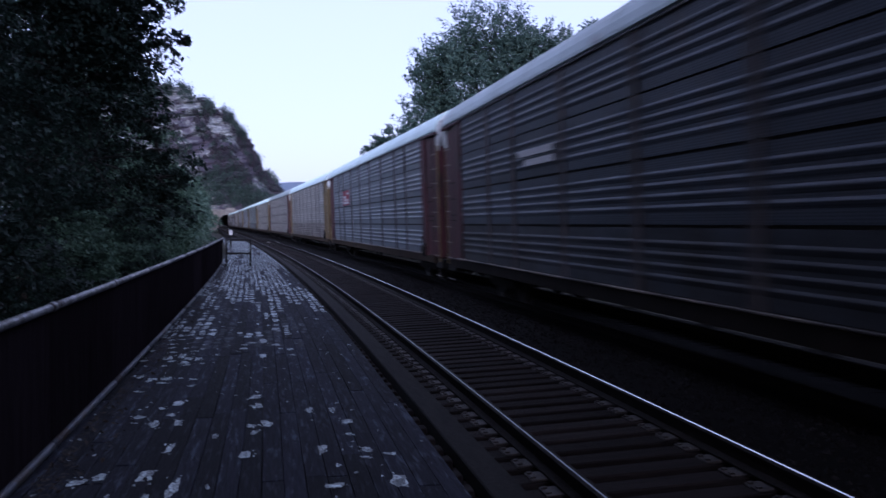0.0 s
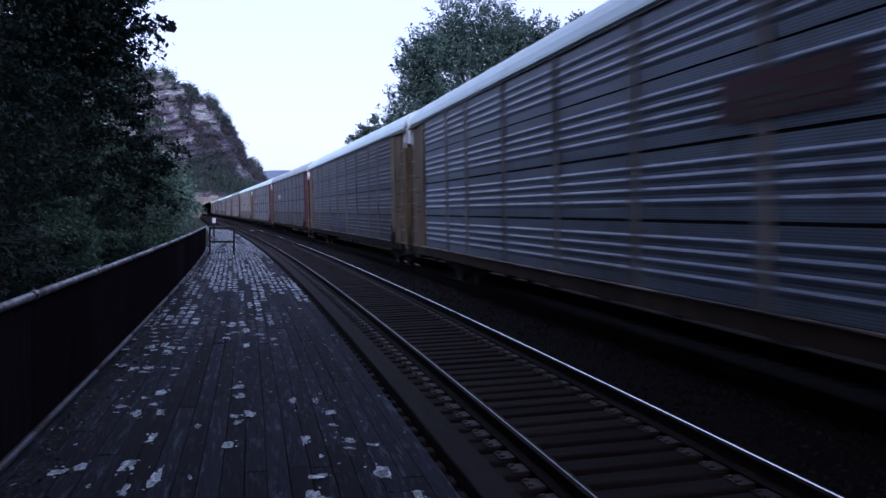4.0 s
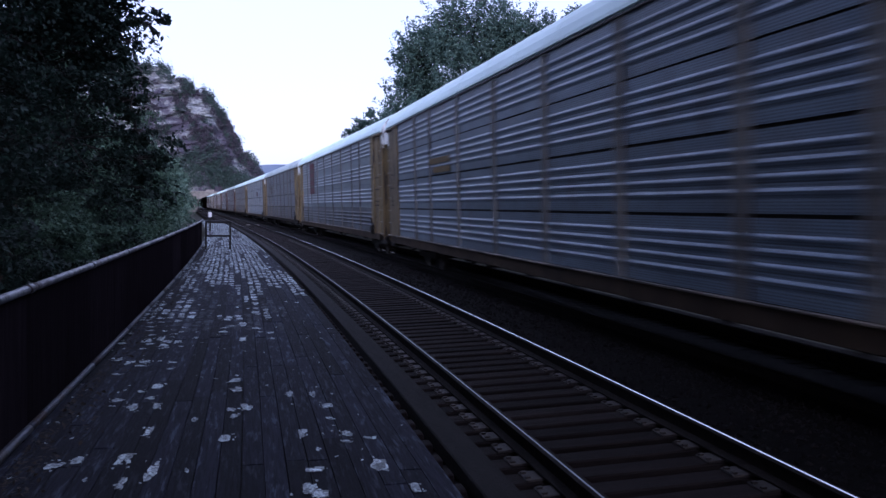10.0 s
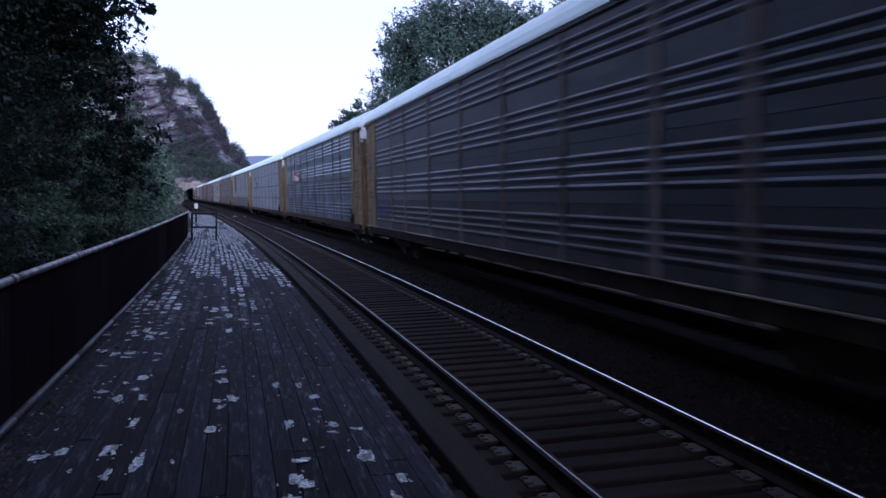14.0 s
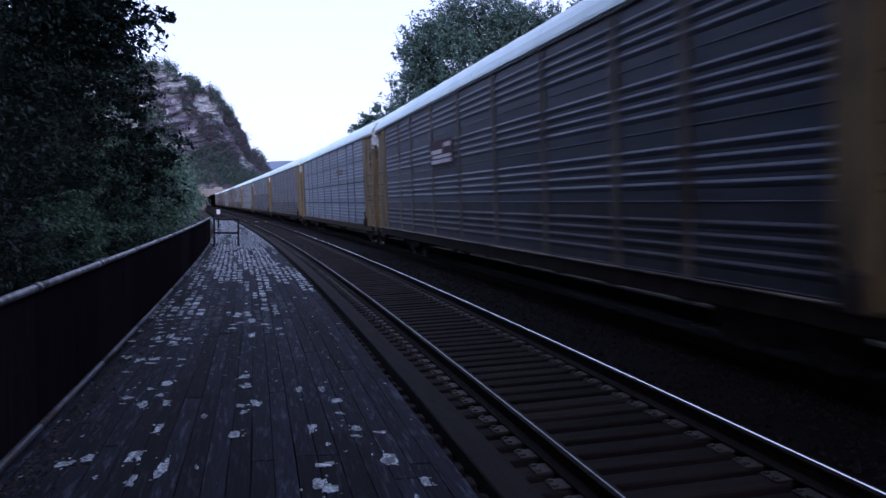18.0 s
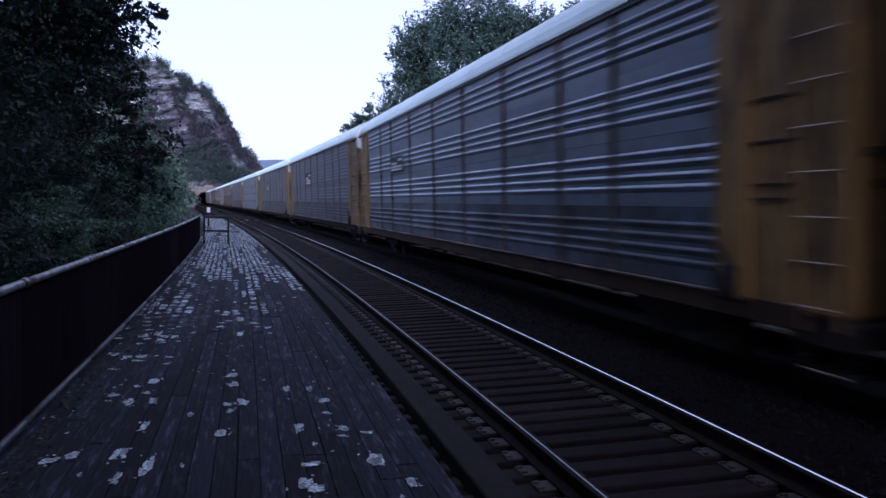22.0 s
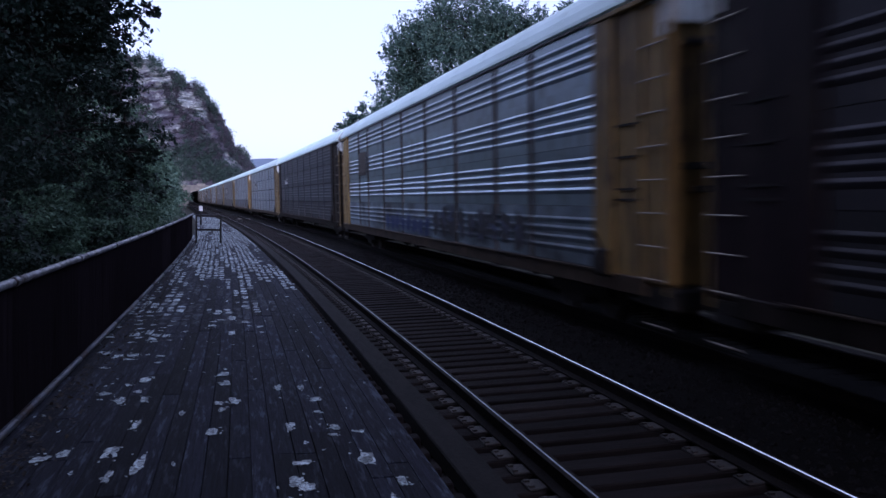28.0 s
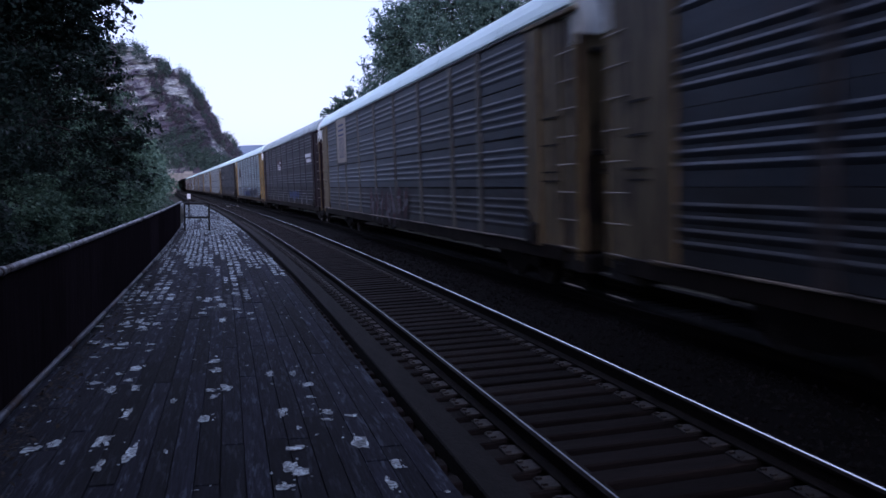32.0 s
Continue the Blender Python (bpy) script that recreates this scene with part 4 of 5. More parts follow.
def marking(car, kind, y, z, w, h, seed):
    """Markings and painted scrawl on the near side, 3 mm proud of the ribs."""
    r = random.Random(seed)
    x = -1.605

    def plate(y0, y1, z0, z1, mat, name, parent, e=0.0, label=""):
        return part(name, Geo().box(x - 0.003 - e, x - e, y0, y1, z0, z1).mesh(name, mat), parent, label)

    if kind.startswith("board"):
        back, bar = {"board_maroon": ("ink_maroon", "ink_white"), "board_red": ("ink_bright_red", "ink_white"), "board_tan": ("ink_tan", "ink_blue"),
                     "board_dark": ("ink_black", "ink_white"), "board_faded": ("ink_faded", "ink_faded"), "board_rust": ("ink_red", "ink_faded")}[kind]
        p = plate(y - w / 2, y + w / 2, z - h / 2, z + h / 2, INK[back], "logo_board", car, 0.0, "painted logo board with pale bars")
        if kind == "board_tan" and h > 1.2:
            for i in range(3):
                zz = z + h * (0.34 - 0.11 * i)
                plate(y - w * 0.27, y + w * 0.27, zz - h * 0.022, zz + h * 0.022, INK[bar], "bar", p, 0.004)
            shield = plate(y - w * 0.27, y + w * 0.27, z - h * 0.4, z + h * 0.06, INK["ink_dull_white"], "shield", p, 0.004)
            for i in range(5):
                yy = y + w * (-0.2 + 0.1 * i)
                plate(yy - 0.03, yy + 0.03, z - h * 0.36, z + h * 0.03, INK["ink_tan"], "stripe", shield, 0.008)
        elif kind == "board_tan":
            for i in range(3):
                zz = z + h * (0.4 - 0.13 * i)
                plate(y - w * 0.3, y + w * 0.3, zz - h * 0.04, zz + h * 0.03, INK[bar], "bar", p, 0.004)
        elif h > 1.2:
            for i in range(3):
                zz = z + h * (0.26 - 0.26 * i)
                plate(y - w * 0.4, y + w * 0.4, zz - h * 0.07, zz + h * 0.05, INK[bar], "bar", p, 0.004)
        else:
            plate(y - w * 0.42, y + w * 0.42, z - h * 0.4, z - h * 0.26, INK[bar], "bar", p, 0.004)
            plate(y - w * 0.42, y + w * 0.36, z - h * 0.2, z - h * 0.08, INK[bar], "bar", p, 0.004)
            plate(y - w * 0.05, y + w * 0.42, z - h * 0.02, z + h * 0.14, INK[bar], "bar", p, 0.004)
            plate(y - w * 0.42, y - w * 0.12, z + h * 0.2, z + h * 0.36, INK[bar], "bar", p, 0.004)
    elif kind.startswith("bars"):
        ink = INK["ink_" + kind[5:]]
        for i in range(2):
            zz = z + h * (0.25 - 0.5 * i)
            plate(y - w * 0.5, y + w * (0.5 if i == 0 else 0.3), zz - h * 0.16, zz + h * 0.16, ink, "marking_bar", car, 0.0, "painted marking too worn to read")
    else:
        inks = {"scrawl_white": ("ink_pale_blue", "ink_black", "ink_black", "ink_dull_white"), "scrawl_blue": ("ink_blue", "ink_pale_blue", "ink_blue"), "scrawl_red": ("ink_maroon", "ink_black", "ink_dull_white", "ink_red", "ink_dull_white"),
                "scrawl_dark": ("ink_black", "ink_black", "ink_pale_blue")}[kind]
        count = max(3, round(w / 0.75))
        letters = [(y - w / 2 + w * (i + 0.5) / count, z + r.uniform(-0.06, 0.06) * h, 0.5 * w / count * r.uniform(0.85, 1.15), 0.5 * h * r.uniform(0.75, 1.0), r.uniform(-0.25, 0.25)) for i in range(count)]
        shapes = [[r.uniform(0.6, 1.1) for _ in range(11)] for _ in letters]
        for layer, ink in enumerate(inks):
            g = Geo()
            e = x - 0.002 * (layer + 1)
            for (cy, cz, ry, rz, lean_), bends in zip(letters, shapes):
                pts_ = []
                for i, bend in enumerate(bends):
                    a = math.tau * i / len(bends)
                    pts_.append(Vector((cy + ry * bend * math.cos(a) + lean_ * rz * math.sin(a), cz + rz * bend * math.sin(a))))
                hub = Vector((cy, cz))
                n_ = len(pts_)
                if layer == 0:
                    # body of the letter
                    g.add([(e, hub.x, hub.y)] + [(e, p.x, p.y) for p in pts_], [(0, 1 + i, 1 + (i + 1) % n_) for i in range(n_)])
                elif layer == 1:
                    # heavy outline
                    rim = [hub + (p - hub) * 0.8 for p in pts_]
                    g.add([(e, p.x, p.y) for p in pts_ + rim], [(i, (i + 1) % n_, n_ + (i + 1) % n_, n_ + i) for i in range(n_)])
                else:
                    # strokes and shine inside
                    for _ in range(2):
                        a, b = (hub + (p - hub) * r.uniform(0.3, 1.05) for p in r.sample(pts_, 2))
                        d = (b - a).normalized() if (b - a).length > 1e-3 else Vector((1, 0))
                        nn = Vector((-d.y, d.x)) * r.uniform(0.025, 0.06)
                        g.add([(e, a.x + nn.x, a.y + nn.y), (e, b.x + nn.x, b.y + nn.y), (e, b.x - nn.x, b.y - nn.y), (e, a.x - nn.x, a.y - nn.y)], [(0, 1, 2, 3)])
            tagged(part("painted_scrawl", g.mesh("painted_scrawl", INK[ink]), car, "spray-painted scrawl, unreadable"), kind="stuff")


def auto_rack(label, panel, post, end, style, post_w, marks, seed):
    car = thing("auto_rack_car", label, "railcar", group="cars of the passing train")
    h = ROW_H - {"open": 0.042, "lap": 0.004, "smooth": 0.004}[style]
    sheetm = panel + ("_holed" if style == "open" else "")
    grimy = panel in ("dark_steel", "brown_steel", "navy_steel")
    dim_lip = panel in ("brown_steel", "navy_steel", "bright_steel", "pale_steel")
    sill = "sill_paint" if grimy else "sill_grime"
    part("body", cached("body", lambda: car_body_geo().mesh("car_body", UNDER)), car)
    for y0, y1 in zip(EDGES, EDGES[1:]):
        half = round((y1 - y0) / 2 - 0.004, 4)
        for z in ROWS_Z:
            # lowest sheets take the copy darkened for dirt and painted shade
            coat = panel + "_dirt_shade" if (grimy or style == "smooth") and z < (2 if panel == "bright_steel" else 1) else sheetm

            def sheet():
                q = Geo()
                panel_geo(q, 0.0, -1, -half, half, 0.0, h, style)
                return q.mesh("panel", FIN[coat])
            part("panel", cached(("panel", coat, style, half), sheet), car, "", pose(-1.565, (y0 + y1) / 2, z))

    def far_side():
        q = Geo()
        for z in ROWS_Z:
            panel_geo(q, 1.565, 1, -HB, HB, z, h, style)
        for y in POSTS:
            q.box(1.56, 1.625, y - post_w / 2, y + post_w / 2, 0.97, 4.68)
        return q.mesh("far_side", FIN[panel])
    part("far_side", cached(("far", panel, style, post_w), far_side), car)
    postm = cached(("post", post, post_w), lambda: Geo().box(-0.042, 0.0, -post_w / 2, post_w / 2, 0.97, 4.68, 0.01).mesh("post", FIN[post]))
    for y in POSTS:
        po = part("post", postm, car, "", pose(-1.56, y, 0))
        if post.endswith("steel"):
            part("post_foot", cached(("foot", post_w), lambda: Geo().box(-0.048, -0.004, -post_w / 2 - 0.01, post_w / 2 + 0.01, 0.98, 1.42, 0.012).mesh("post_foot", FIN["grey_paint"])), po, "pale worn foot of the post")
    dull = seed - 30 in (-6, -2, 1, 4, 16)
    part("roof", cached(("roof", dull), lambda: roof_geo().mesh("roof", ROOF_DULL if dull else ROOF)), car, "dull grey arched roof" if dull else "pale galvanised arched roof")
    for s in (-1, 1):
        part("eave_rail", cached(("eave", s), lambda: Geo().box(min(s * 1.54, s * 1.605), max(s * 1.54, s * 1.605), -END_L, END_L, 4.685, 4.714).mesh("eave_rail", FIN["grey_paint"])), car)
        part("side_sill", cached(("sill", s, sill), lambda: Geo().box(min(s * 1.4, s * 1.6), max(s * 1.4, s * 1.6), -END_L + 0.5, END_L - 0.5, 0.7, 0.945, 0.012).mesh("side_sill", FIN[sill])), car)
        part("sill_lip", cached(("lip", s, dim_lip), lambda: Geo().box(min(s * 1.585, s * 1.645), max(s * 1.585, s * 1.645), -12.3, 12.3, 0.946, 0.976, 0.006).mesh("sill_lip", FIN["sill_grime"] if dim_lip else LIP)), car, "pale lip along the sill")
        # ends: corner strip, recessed bay, ladder, end doors and pale cap
        for x in (-1, 1):
            o = x * s
            turn = 0 if x < 0 else 180

            def strip():
                u = -o
                return Geo().box(-0.05, 0.02, min(0, u * 0.62), max(0, u * 0.62), 0.9, 4.64, 0.015).mesh("end_strip", FIN[end])

            def bay():
                u = -o
                q = Geo().box(0.0, 0.04, min(u * 0.6, u * 1.38), max(u * 0.6, u * 1.38), 0.9, 4.64)
                return q.mesh("bay_sheet", FIN[end])
            part("end_strip", cached(("strip", end, o), strip), car, "", pose(x * 1.565, s * HB, 0, 0, 0, turn))
            part("bay_sheet", cached(("bay", end, o), bay), car, "", pose(x * 1.565, s * HB, 0, 0, 0, turn))
            for z in (2.0, 2.15, 2.6, 3.05):
                part("bay_bar", cached("baybar", lambda: Geo().box(-0.02, 0.02, -0.3, 0.3, 0, 0.03).mesh("bay_bar", UNDER)), car, "", pose(x * 1.57, s * (HB + 0.98), z))
            part("corner_post", cached(("cpost", end), lambda: Geo().box(-0.16, 0.16, -0.3, 0.3, 0.85, 4.62, 0.05).mesh("corner_post", FIN[end])), car, "", pose(x * 1.385, s * 13.47, 0))
            part("corner_cap", cached(("ccap", s), lambda: Geo().box(-0.172, 0.1, 0.06 if s > 0 else -0.32, 0.32 if s > 0 else -0.12, 4.12, 4.6, 0.02).mesh("corner_cap", FIN["white_cap_paint"])), car, "white painted corner top", pose(x * 1.385, s * 13.47, 0))
            if x < 0:
                lad = part("ladder", cached("stile", lambda: stile_geo().mesh("ladder", FIN["yellow_paint"])), car, "ladder with bright steel rungs", pose(-1.54, s * 13.46 - 0.31, 0))
                part("stile", cached("stile", None), lad, "", pose(0, 0.62, 0))
                for q_ in range(8):
                    part("rung", cached("rung", lambda: Geo().tube([(-0.04, -0.01, 0), (-0.04, 0.63, 0)], 0.011, 6).mesh("rung", RUNG)), lad, "", pose(0, 0, 0.95 + 0.443 * q_))
            part("end_visor", cached(("visor", end), lambda: Geo().box(-0.075, 0.03, -1.02, 1.02, -0.04, 0.03, 0.012).mesh("end_visor", FIN[end])), car, "", pose(x * 1.565, s * (HB + 1.02), 4.67, 0, 0, turn))
        if s < 0:
            # brake gear hung low on the trailing end
            part("brake_gear", cached("brake", lambda: Geo().box(-0.09, 0.02, -0.18, 0.14, 0.0, 0.42, 0.03).tube([(-0.05, -0.1, 0.3), (-0.05, 0.25, 0.62)], 0.035, 8).tube([(-0.13, 0.0, 0.2), (-0.02, 0.0, 0.2)], 0.16, 12).mesh("brake_gear", UNDER)), car, "grimy brake gear", pose(-1.6, -12.12, 0.88))

        def end_door():
            q = Geo()
            prof_ = [(-1.5, -0.1), (-1.5, 0.0), (-1.42, 0.05), (-1.2, 0.08), (-0.85, 0.11), (-0.1, 0.13), (0.1, 0.13), (0.85, 0.11), (1.2, 0.08), (1.42, 0.05), (1.5, 0.0), (1.5, -0.1)]
            n_ = len(prof_)
            q.add([(a, b, z) for z in (0.9, 4.3) for a, b in prof_], [(i, i + 1, n_ + i + 1, n_ + i) for i in range(n_ - 1)] + [tuple(range(n_))[::-1], tuple(range(n_, 2 * n_))])
            return q.mesh("end_door", FIN[end])
        door = part("end_door", cached(("door", end), end_door), car, "", pose(0, s * END_L, 0, 0, 0, 0 if s > 0 else 180))
        for z, w in ((2.1, 0.3), (2.4, 0.55), (3.98, 0.55)):
            for x in (-1, 1):
                part("lock_bar", cached(("lock", w), lambda: Geo().box(-w / 2, w / 2, 0.06, 0.17, 0, 0.09, 0.015).mesh("lock_bar", UNDER)), door, "dark door lock", pose(x * 1.08, 0, z))
        part("end_cap", cached("cap", lambda: Geo().sweep([(-1.5, 4.3), (-1.57, 4.8), (-1.5, 4.97), (-1.3, 5.2), (-1.0, 5.34), (-0.5, 5.42), (0, 5.44), (0.5, 5.42), (1.0, 5.34), (1.3, 5.2), (1.5, 4.97), (1.57, 4.8), (1.5, 4.3)], [pose(0, -0.3, 0), pose(0, 0.08, 0), pose(0, 0.16, -0.04)]).mesh("end_cap", FIN["white_cap_paint"])), car, "white end cap under the roof", pose(0, s * END_L, 0, 0, 0, 0 if s > 0 else 180))
        part("coupler", cached("coupler", lambda: Geo().box(-0.12, 0.12, -0.2, 0.3, 0.72, 0.98, 0.03).box(-0.2, 0.2, 0.2, 0.38, 0.68, 1.0, 0.03).mesh("coupler", UNDER)), car, "", pose(0, s * END_L, 0, 0, 0, 0 if s > 0 else 180))
        part("end_platform", cached("endplat", lambda: Geo().box(-1.52, 1.52, -0.5, 0.42, 0.55, 0.84, 0.03).mesh("end_platform", UNDER)), car, "", pose(0, s * 13.4, 0))
        for x in (-1, 1):
            part("step_iron", cached("stirrup", lambda: Geo().tube([(0, -0.3, 0.6), (0, -0.3, 0.3), (0, 0.3, 0.3), (0, 0.3, 0.6)], 0.022, 6).mesh("step_iron", UNDER)), car, "", pose(x * 1.5, s * 13.5, 0))
            part("tread", cached("tread", lambda: Geo().tube([(0, -0.28, 0.32), (0, 0.28, 0.32)], 0.012, 6).mesh("tread", RUNG)), car, "", pose(x * 1.515, s * 13.5, 0))
        tr = part("truck", cached("truck", lambda: truck_geo().mesh("truck", UNDER)), car, "cast side-frame truck", pose(0, s * 10.0, 0))
        for a in (-0.86, 0.86):
            part("wheelset", cached("wheelset", lambda: wheelset_geo().mesh("wheelset", WHEEL)), tr, "", pose(0, a, 0.42))
    for i, (kind, y, z, w, hh) in enumerate(marks):
        marking(car, kind, y, z, w, hh, seed * 10 + i)
    return car


# label, panel finish, post finish, end finish, style of sheets, post width, markings (kind, along, height, length, tall)
CARS = {
    -10: ("grey ribbed auto rack car with tan ends", "grey_steel", "tan_paint", "olive_yellow_paint", "smooth", 0.16, []),
    -9: ("pale ribbed auto rack car with yellow ends", "pale_steel", "tan_paint", "yellow_paint", "smooth", 0.16, []),
    -8: ("grey auto rack car with oxide ends", "grey_steel", "grey_paint", "oxide_paint", "open", 0.16, []),
    -7: ("pale auto rack car with tan posts", "tan_steel", "tan_paint", "olive_yellow_paint", "open", 0.16, [("bars_white", 6, 3.3, 2.4, 0.5)]),
    -6: ("grey auto rack car with yellow ends", "grey_steel", "grey_paint", "yellow_paint", "smooth", 0.14, []),
    -5: ("blue-grey auto rack car with yellow ends", "blue_steel", "grey_paint", "yellow_paint", "open", 0.14, []),
    -4: ("pale auto rack car with olive ends", "pale_steel", "tan_paint", "olive_yellow_paint", "smooth", 0.16, []),
    -3: ("pale tan auto rack car with white marking", "tan_steel", "tan_paint", "yellow_paint", "open", 0.16, [("bars_white", 5, 3.3, 2.6, 0.5)]),
    -2: ("tan auto rack car with red-brown posts", "tan_steel", "red_brown_paint", "oxide_paint", "open", 0.2, [("bars_white", 6, 3.3, 2.6, 0.6)]),
    -1: ("olive-grey auto rack car with yellow ends", "tan_steel", "grey_paint", "yellow_paint", "smooth", 0.12, []),
    0: ("grey auto rack car with oxide ends and red logo", "grey_steel", "red_brown_paint", "oxide_paint", "open", 0.18, [("board_red", 6.2, 3.3, 2.4, 0.8)]),
    1: ("dark grey auto rack car with red-brown posts and ends", "dark_steel", "red_brown_paint", "oxide_paint", "open", 0.2, [("bars_white", 5.75, 3.25, 2.1, 0.4)]),
    2: ("dark blue-grey auto rack car with tan posts and scrawl", "dark_steel", "tan_paint", "olive_yellow_paint", "open", 0.26, [("scrawl_white", 1.8, 1.4, 4.9, 1.1)]),
    3: ("clean blue-grey auto rack car with dark joints", "blue_steel", "dusty_paint", "olive_yellow_paint", "open", 0.2, [("board_rust", -4.7, 3.24, 2.2, 0.5)]),
    4: ("dark grimy auto rack car with broad tan posts", "dark_steel", "tan_paint", "yellow_paint", "open", 0.28, [("bars_faded", 6.7, 3.36, 2.4, 0.7)]),
    5: ("grey auto rack car with tall red logo board", "grey_steel", "tan_paint", "yellow_paint", "smooth", 0.16, [("board_rust", 6.7, 3.62, 2.0, 1.85)]),
    6: ("blue steel auto rack car with dark joints and gold band", "blue_steel", "dusty_paint", "olive_yellow_paint", "open", 0.24, [("bars_gold", 6.1, 3.1, 2.2, 0.5)]),
    7: ("bright-ribbed auto rack car with red and white logo", "bright_steel", "rust_paint", "yellow_paint", "smooth", 0.12, [("board_red", 6.2, 3.25, 2.5, 0.6)]),
    8: ("dark ribbed auto rack car with dull posts", "dark_steel", "grey_paint", "yellow_paint", "smooth", 0.2, [("scrawl_blue", 10.6, 1.55, 1.8, 0.7)]),
    9: ("blue steel auto rack car with small gold marking", "blue_steel", "grey_paint", "yellow_paint", "open", 0.14, [("bars_gold", -4.8, 3.45, 2.3, 0.3)]),
    10: ("dark auto rack car with maroon logo board", "dark_steel", "tan_paint", "yellow_paint", "lap", 0.22, [("board_maroon", 3.2, 3.28, 2.6, 0.7)]),
    11: ("dark brown-grey auto rack car with maroon logo board", "dark_steel", "red_brown_paint", "yellow_paint", "lap", 0.2, [("board_maroon", 2.65, 3.33, 2.5, 0.78)]),
    12: ("blue ribbed auto rack car with dark logo", "blue_steel", "rust_paint", "gold_paint", "smooth", 0.13, [("board_dark", 6.3, 3.2, 2.1, 0.5)]),
    13: ("bright blue steel auto rack car with dark joints and black logo", "blue_steel", "dusty_paint", "yellow_paint", "open", 0.15, [("board_dark", 5.7, 3.3, 2.4, 0.55)]),
    14: ("very dark blue auto rack car with small white marking", "navy_steel", "navy_steel", "sill_paint", "open", 0.14, [("board_dark", 8.0, 3.3, 1.9, 0.5)]),
    15: ("pale bright-ribbed auto rack car with dull tan posts", "pale_steel", "rust_paint", "gold_paint", "smooth", 0.12, [("board_faded", 8.3, 3.4, 1.6, 0.9), ("scrawl_blue", 1.0, 1.3, 6.0, 0.7), ("scrawl_dark", -5.6, 1.45, 6.8, 0.9)]),
    16: ("dark brown auto rack car with white marks and scrawl", "brown_steel", "brown_steel", "dark_oxide_paint", "smooth", 0.16, [("board_maroon", 2.55, 3.35, 2.1, 0.7), ("bars_white", -10.5, 3.45, 1.9, 0.55), ("scrawl_blue", -4.4, 1.43, 4.3, 0.7)]),
    17: ("grey auto rack car with tan posts and tall tan board", "dark_steel", "tan_paint", "olive_yellow_paint", "open", 0.26, [("board_tan", 7.9, 3.83, 2.25, 1.8), ("scrawl_red", -0.3, 1.4, 5.6, 1.55)]),
    18: ("dark blue auto rack car with olive ends", "dark_steel", "red_brown_paint", "olive_yellow_paint", "smooth", 0.2, []),
}
TRAIN = {k: auto_rack(*spec, k + 30) for k, spec in CARS.items()}

# ---- platform deck, track timbers and other small pieces ----
platform = thing("platform", "weathered plank platform with worn white paint flakes", "platform", kind="structure")
NCOL = 20
PL = 3.66
prnd = random.Random(5)
plank_me = Geo().box(-0.5, 0.5, -PL / 2 + 0.004, PL / 2 - 0.004, -0.06, 0, 0.006).mesh("plank", WOOD)


def deck_x(u, y):
    a, b = fence_x(y) - 0.12, edge_x(y) + 0.26
    return a + (b - a) * u


rest = Geo()
for c in range(NCOL):
    u = (c + 0.5) / NCOL
    y = -8 + prnd.uniform(0, PL)
    while y < 100:
        ym = y + PL / 2
        w = (edge_x(ym) - fence_x(ym) + 0.38) / NCOL - 0.006
        x0, x1 = deck_x(u, y), deck_x(u, y + PL)
        m = pose((x0 + x1) / 2, ym, PLAT_Z + prnd.uniform(-0.004, 0.004), 0, prnd.uniform(-0.6, 0.6), math.degrees(math.atan2(x0 - x1, PL)))
        if ym < 40:
            ob = part("plank", plank_me, platform, "", m @ Matrix.Diagonal((w, 1, 1, 1)))
        else:
            q = Geo().box(-w / 2, w / 2, -PL / 2, PL / 2, -0.06, 0)
            rest.add([m @ Vector(v) for v in q.v], q.f)
        y += PL
tagged(part("far_planks", rest.mesh("far_planks", WOOD), platform), kind="stuff")
# edge beam and sleepers under the deck
me = Geo()
st = []
for y in list(np.arange(-8, 40, 2.0)) + list(np.arange(40, 101, 6.0)):
    st.append(pose(edge_x(y), y, PLAT_Z, 0, 0, 0))
me.sweep([(0.01, -0.3), (0.24, -0.3), (0.24, -0.08), (0.23, -0.07), (0.025, -0.07), (0.01, -0.08)], st)
part("edge_beam", me.mesh("edge_beam", TIMBER), platform, "dark timber edge beam")

# worn paint left on the boards: flakes across the grain, thicker farther along
flakes, worn = Geo(), Geo()
frnd = random.Random(11)


def blot(x, y, w, l, into=None):
    n_ = 9
    z = PLAT_Z + (0.0045 if into else 0.0075) + frnd.uniform(0, 0.0025)
    ring = []
    for i in range(n_):
        a = 2 * math.pi * (i + frnd.uniform(-0.35, 0.35)) / n_
        e = min(1.35, 1 / max(abs(math.cos(a)), abs(math.sin(a)))) * frnd.uniform(0.6, 1.08)
        ring.append((x + 0.5 * w * e * math.cos(a), y + 0.5 * l * e * math.sin(a), z))
    (into or flakes).add([(x, y, z)] + ring, [(0, 1 + i, 1 + (i + 1) % n_) for i in range(n_)])


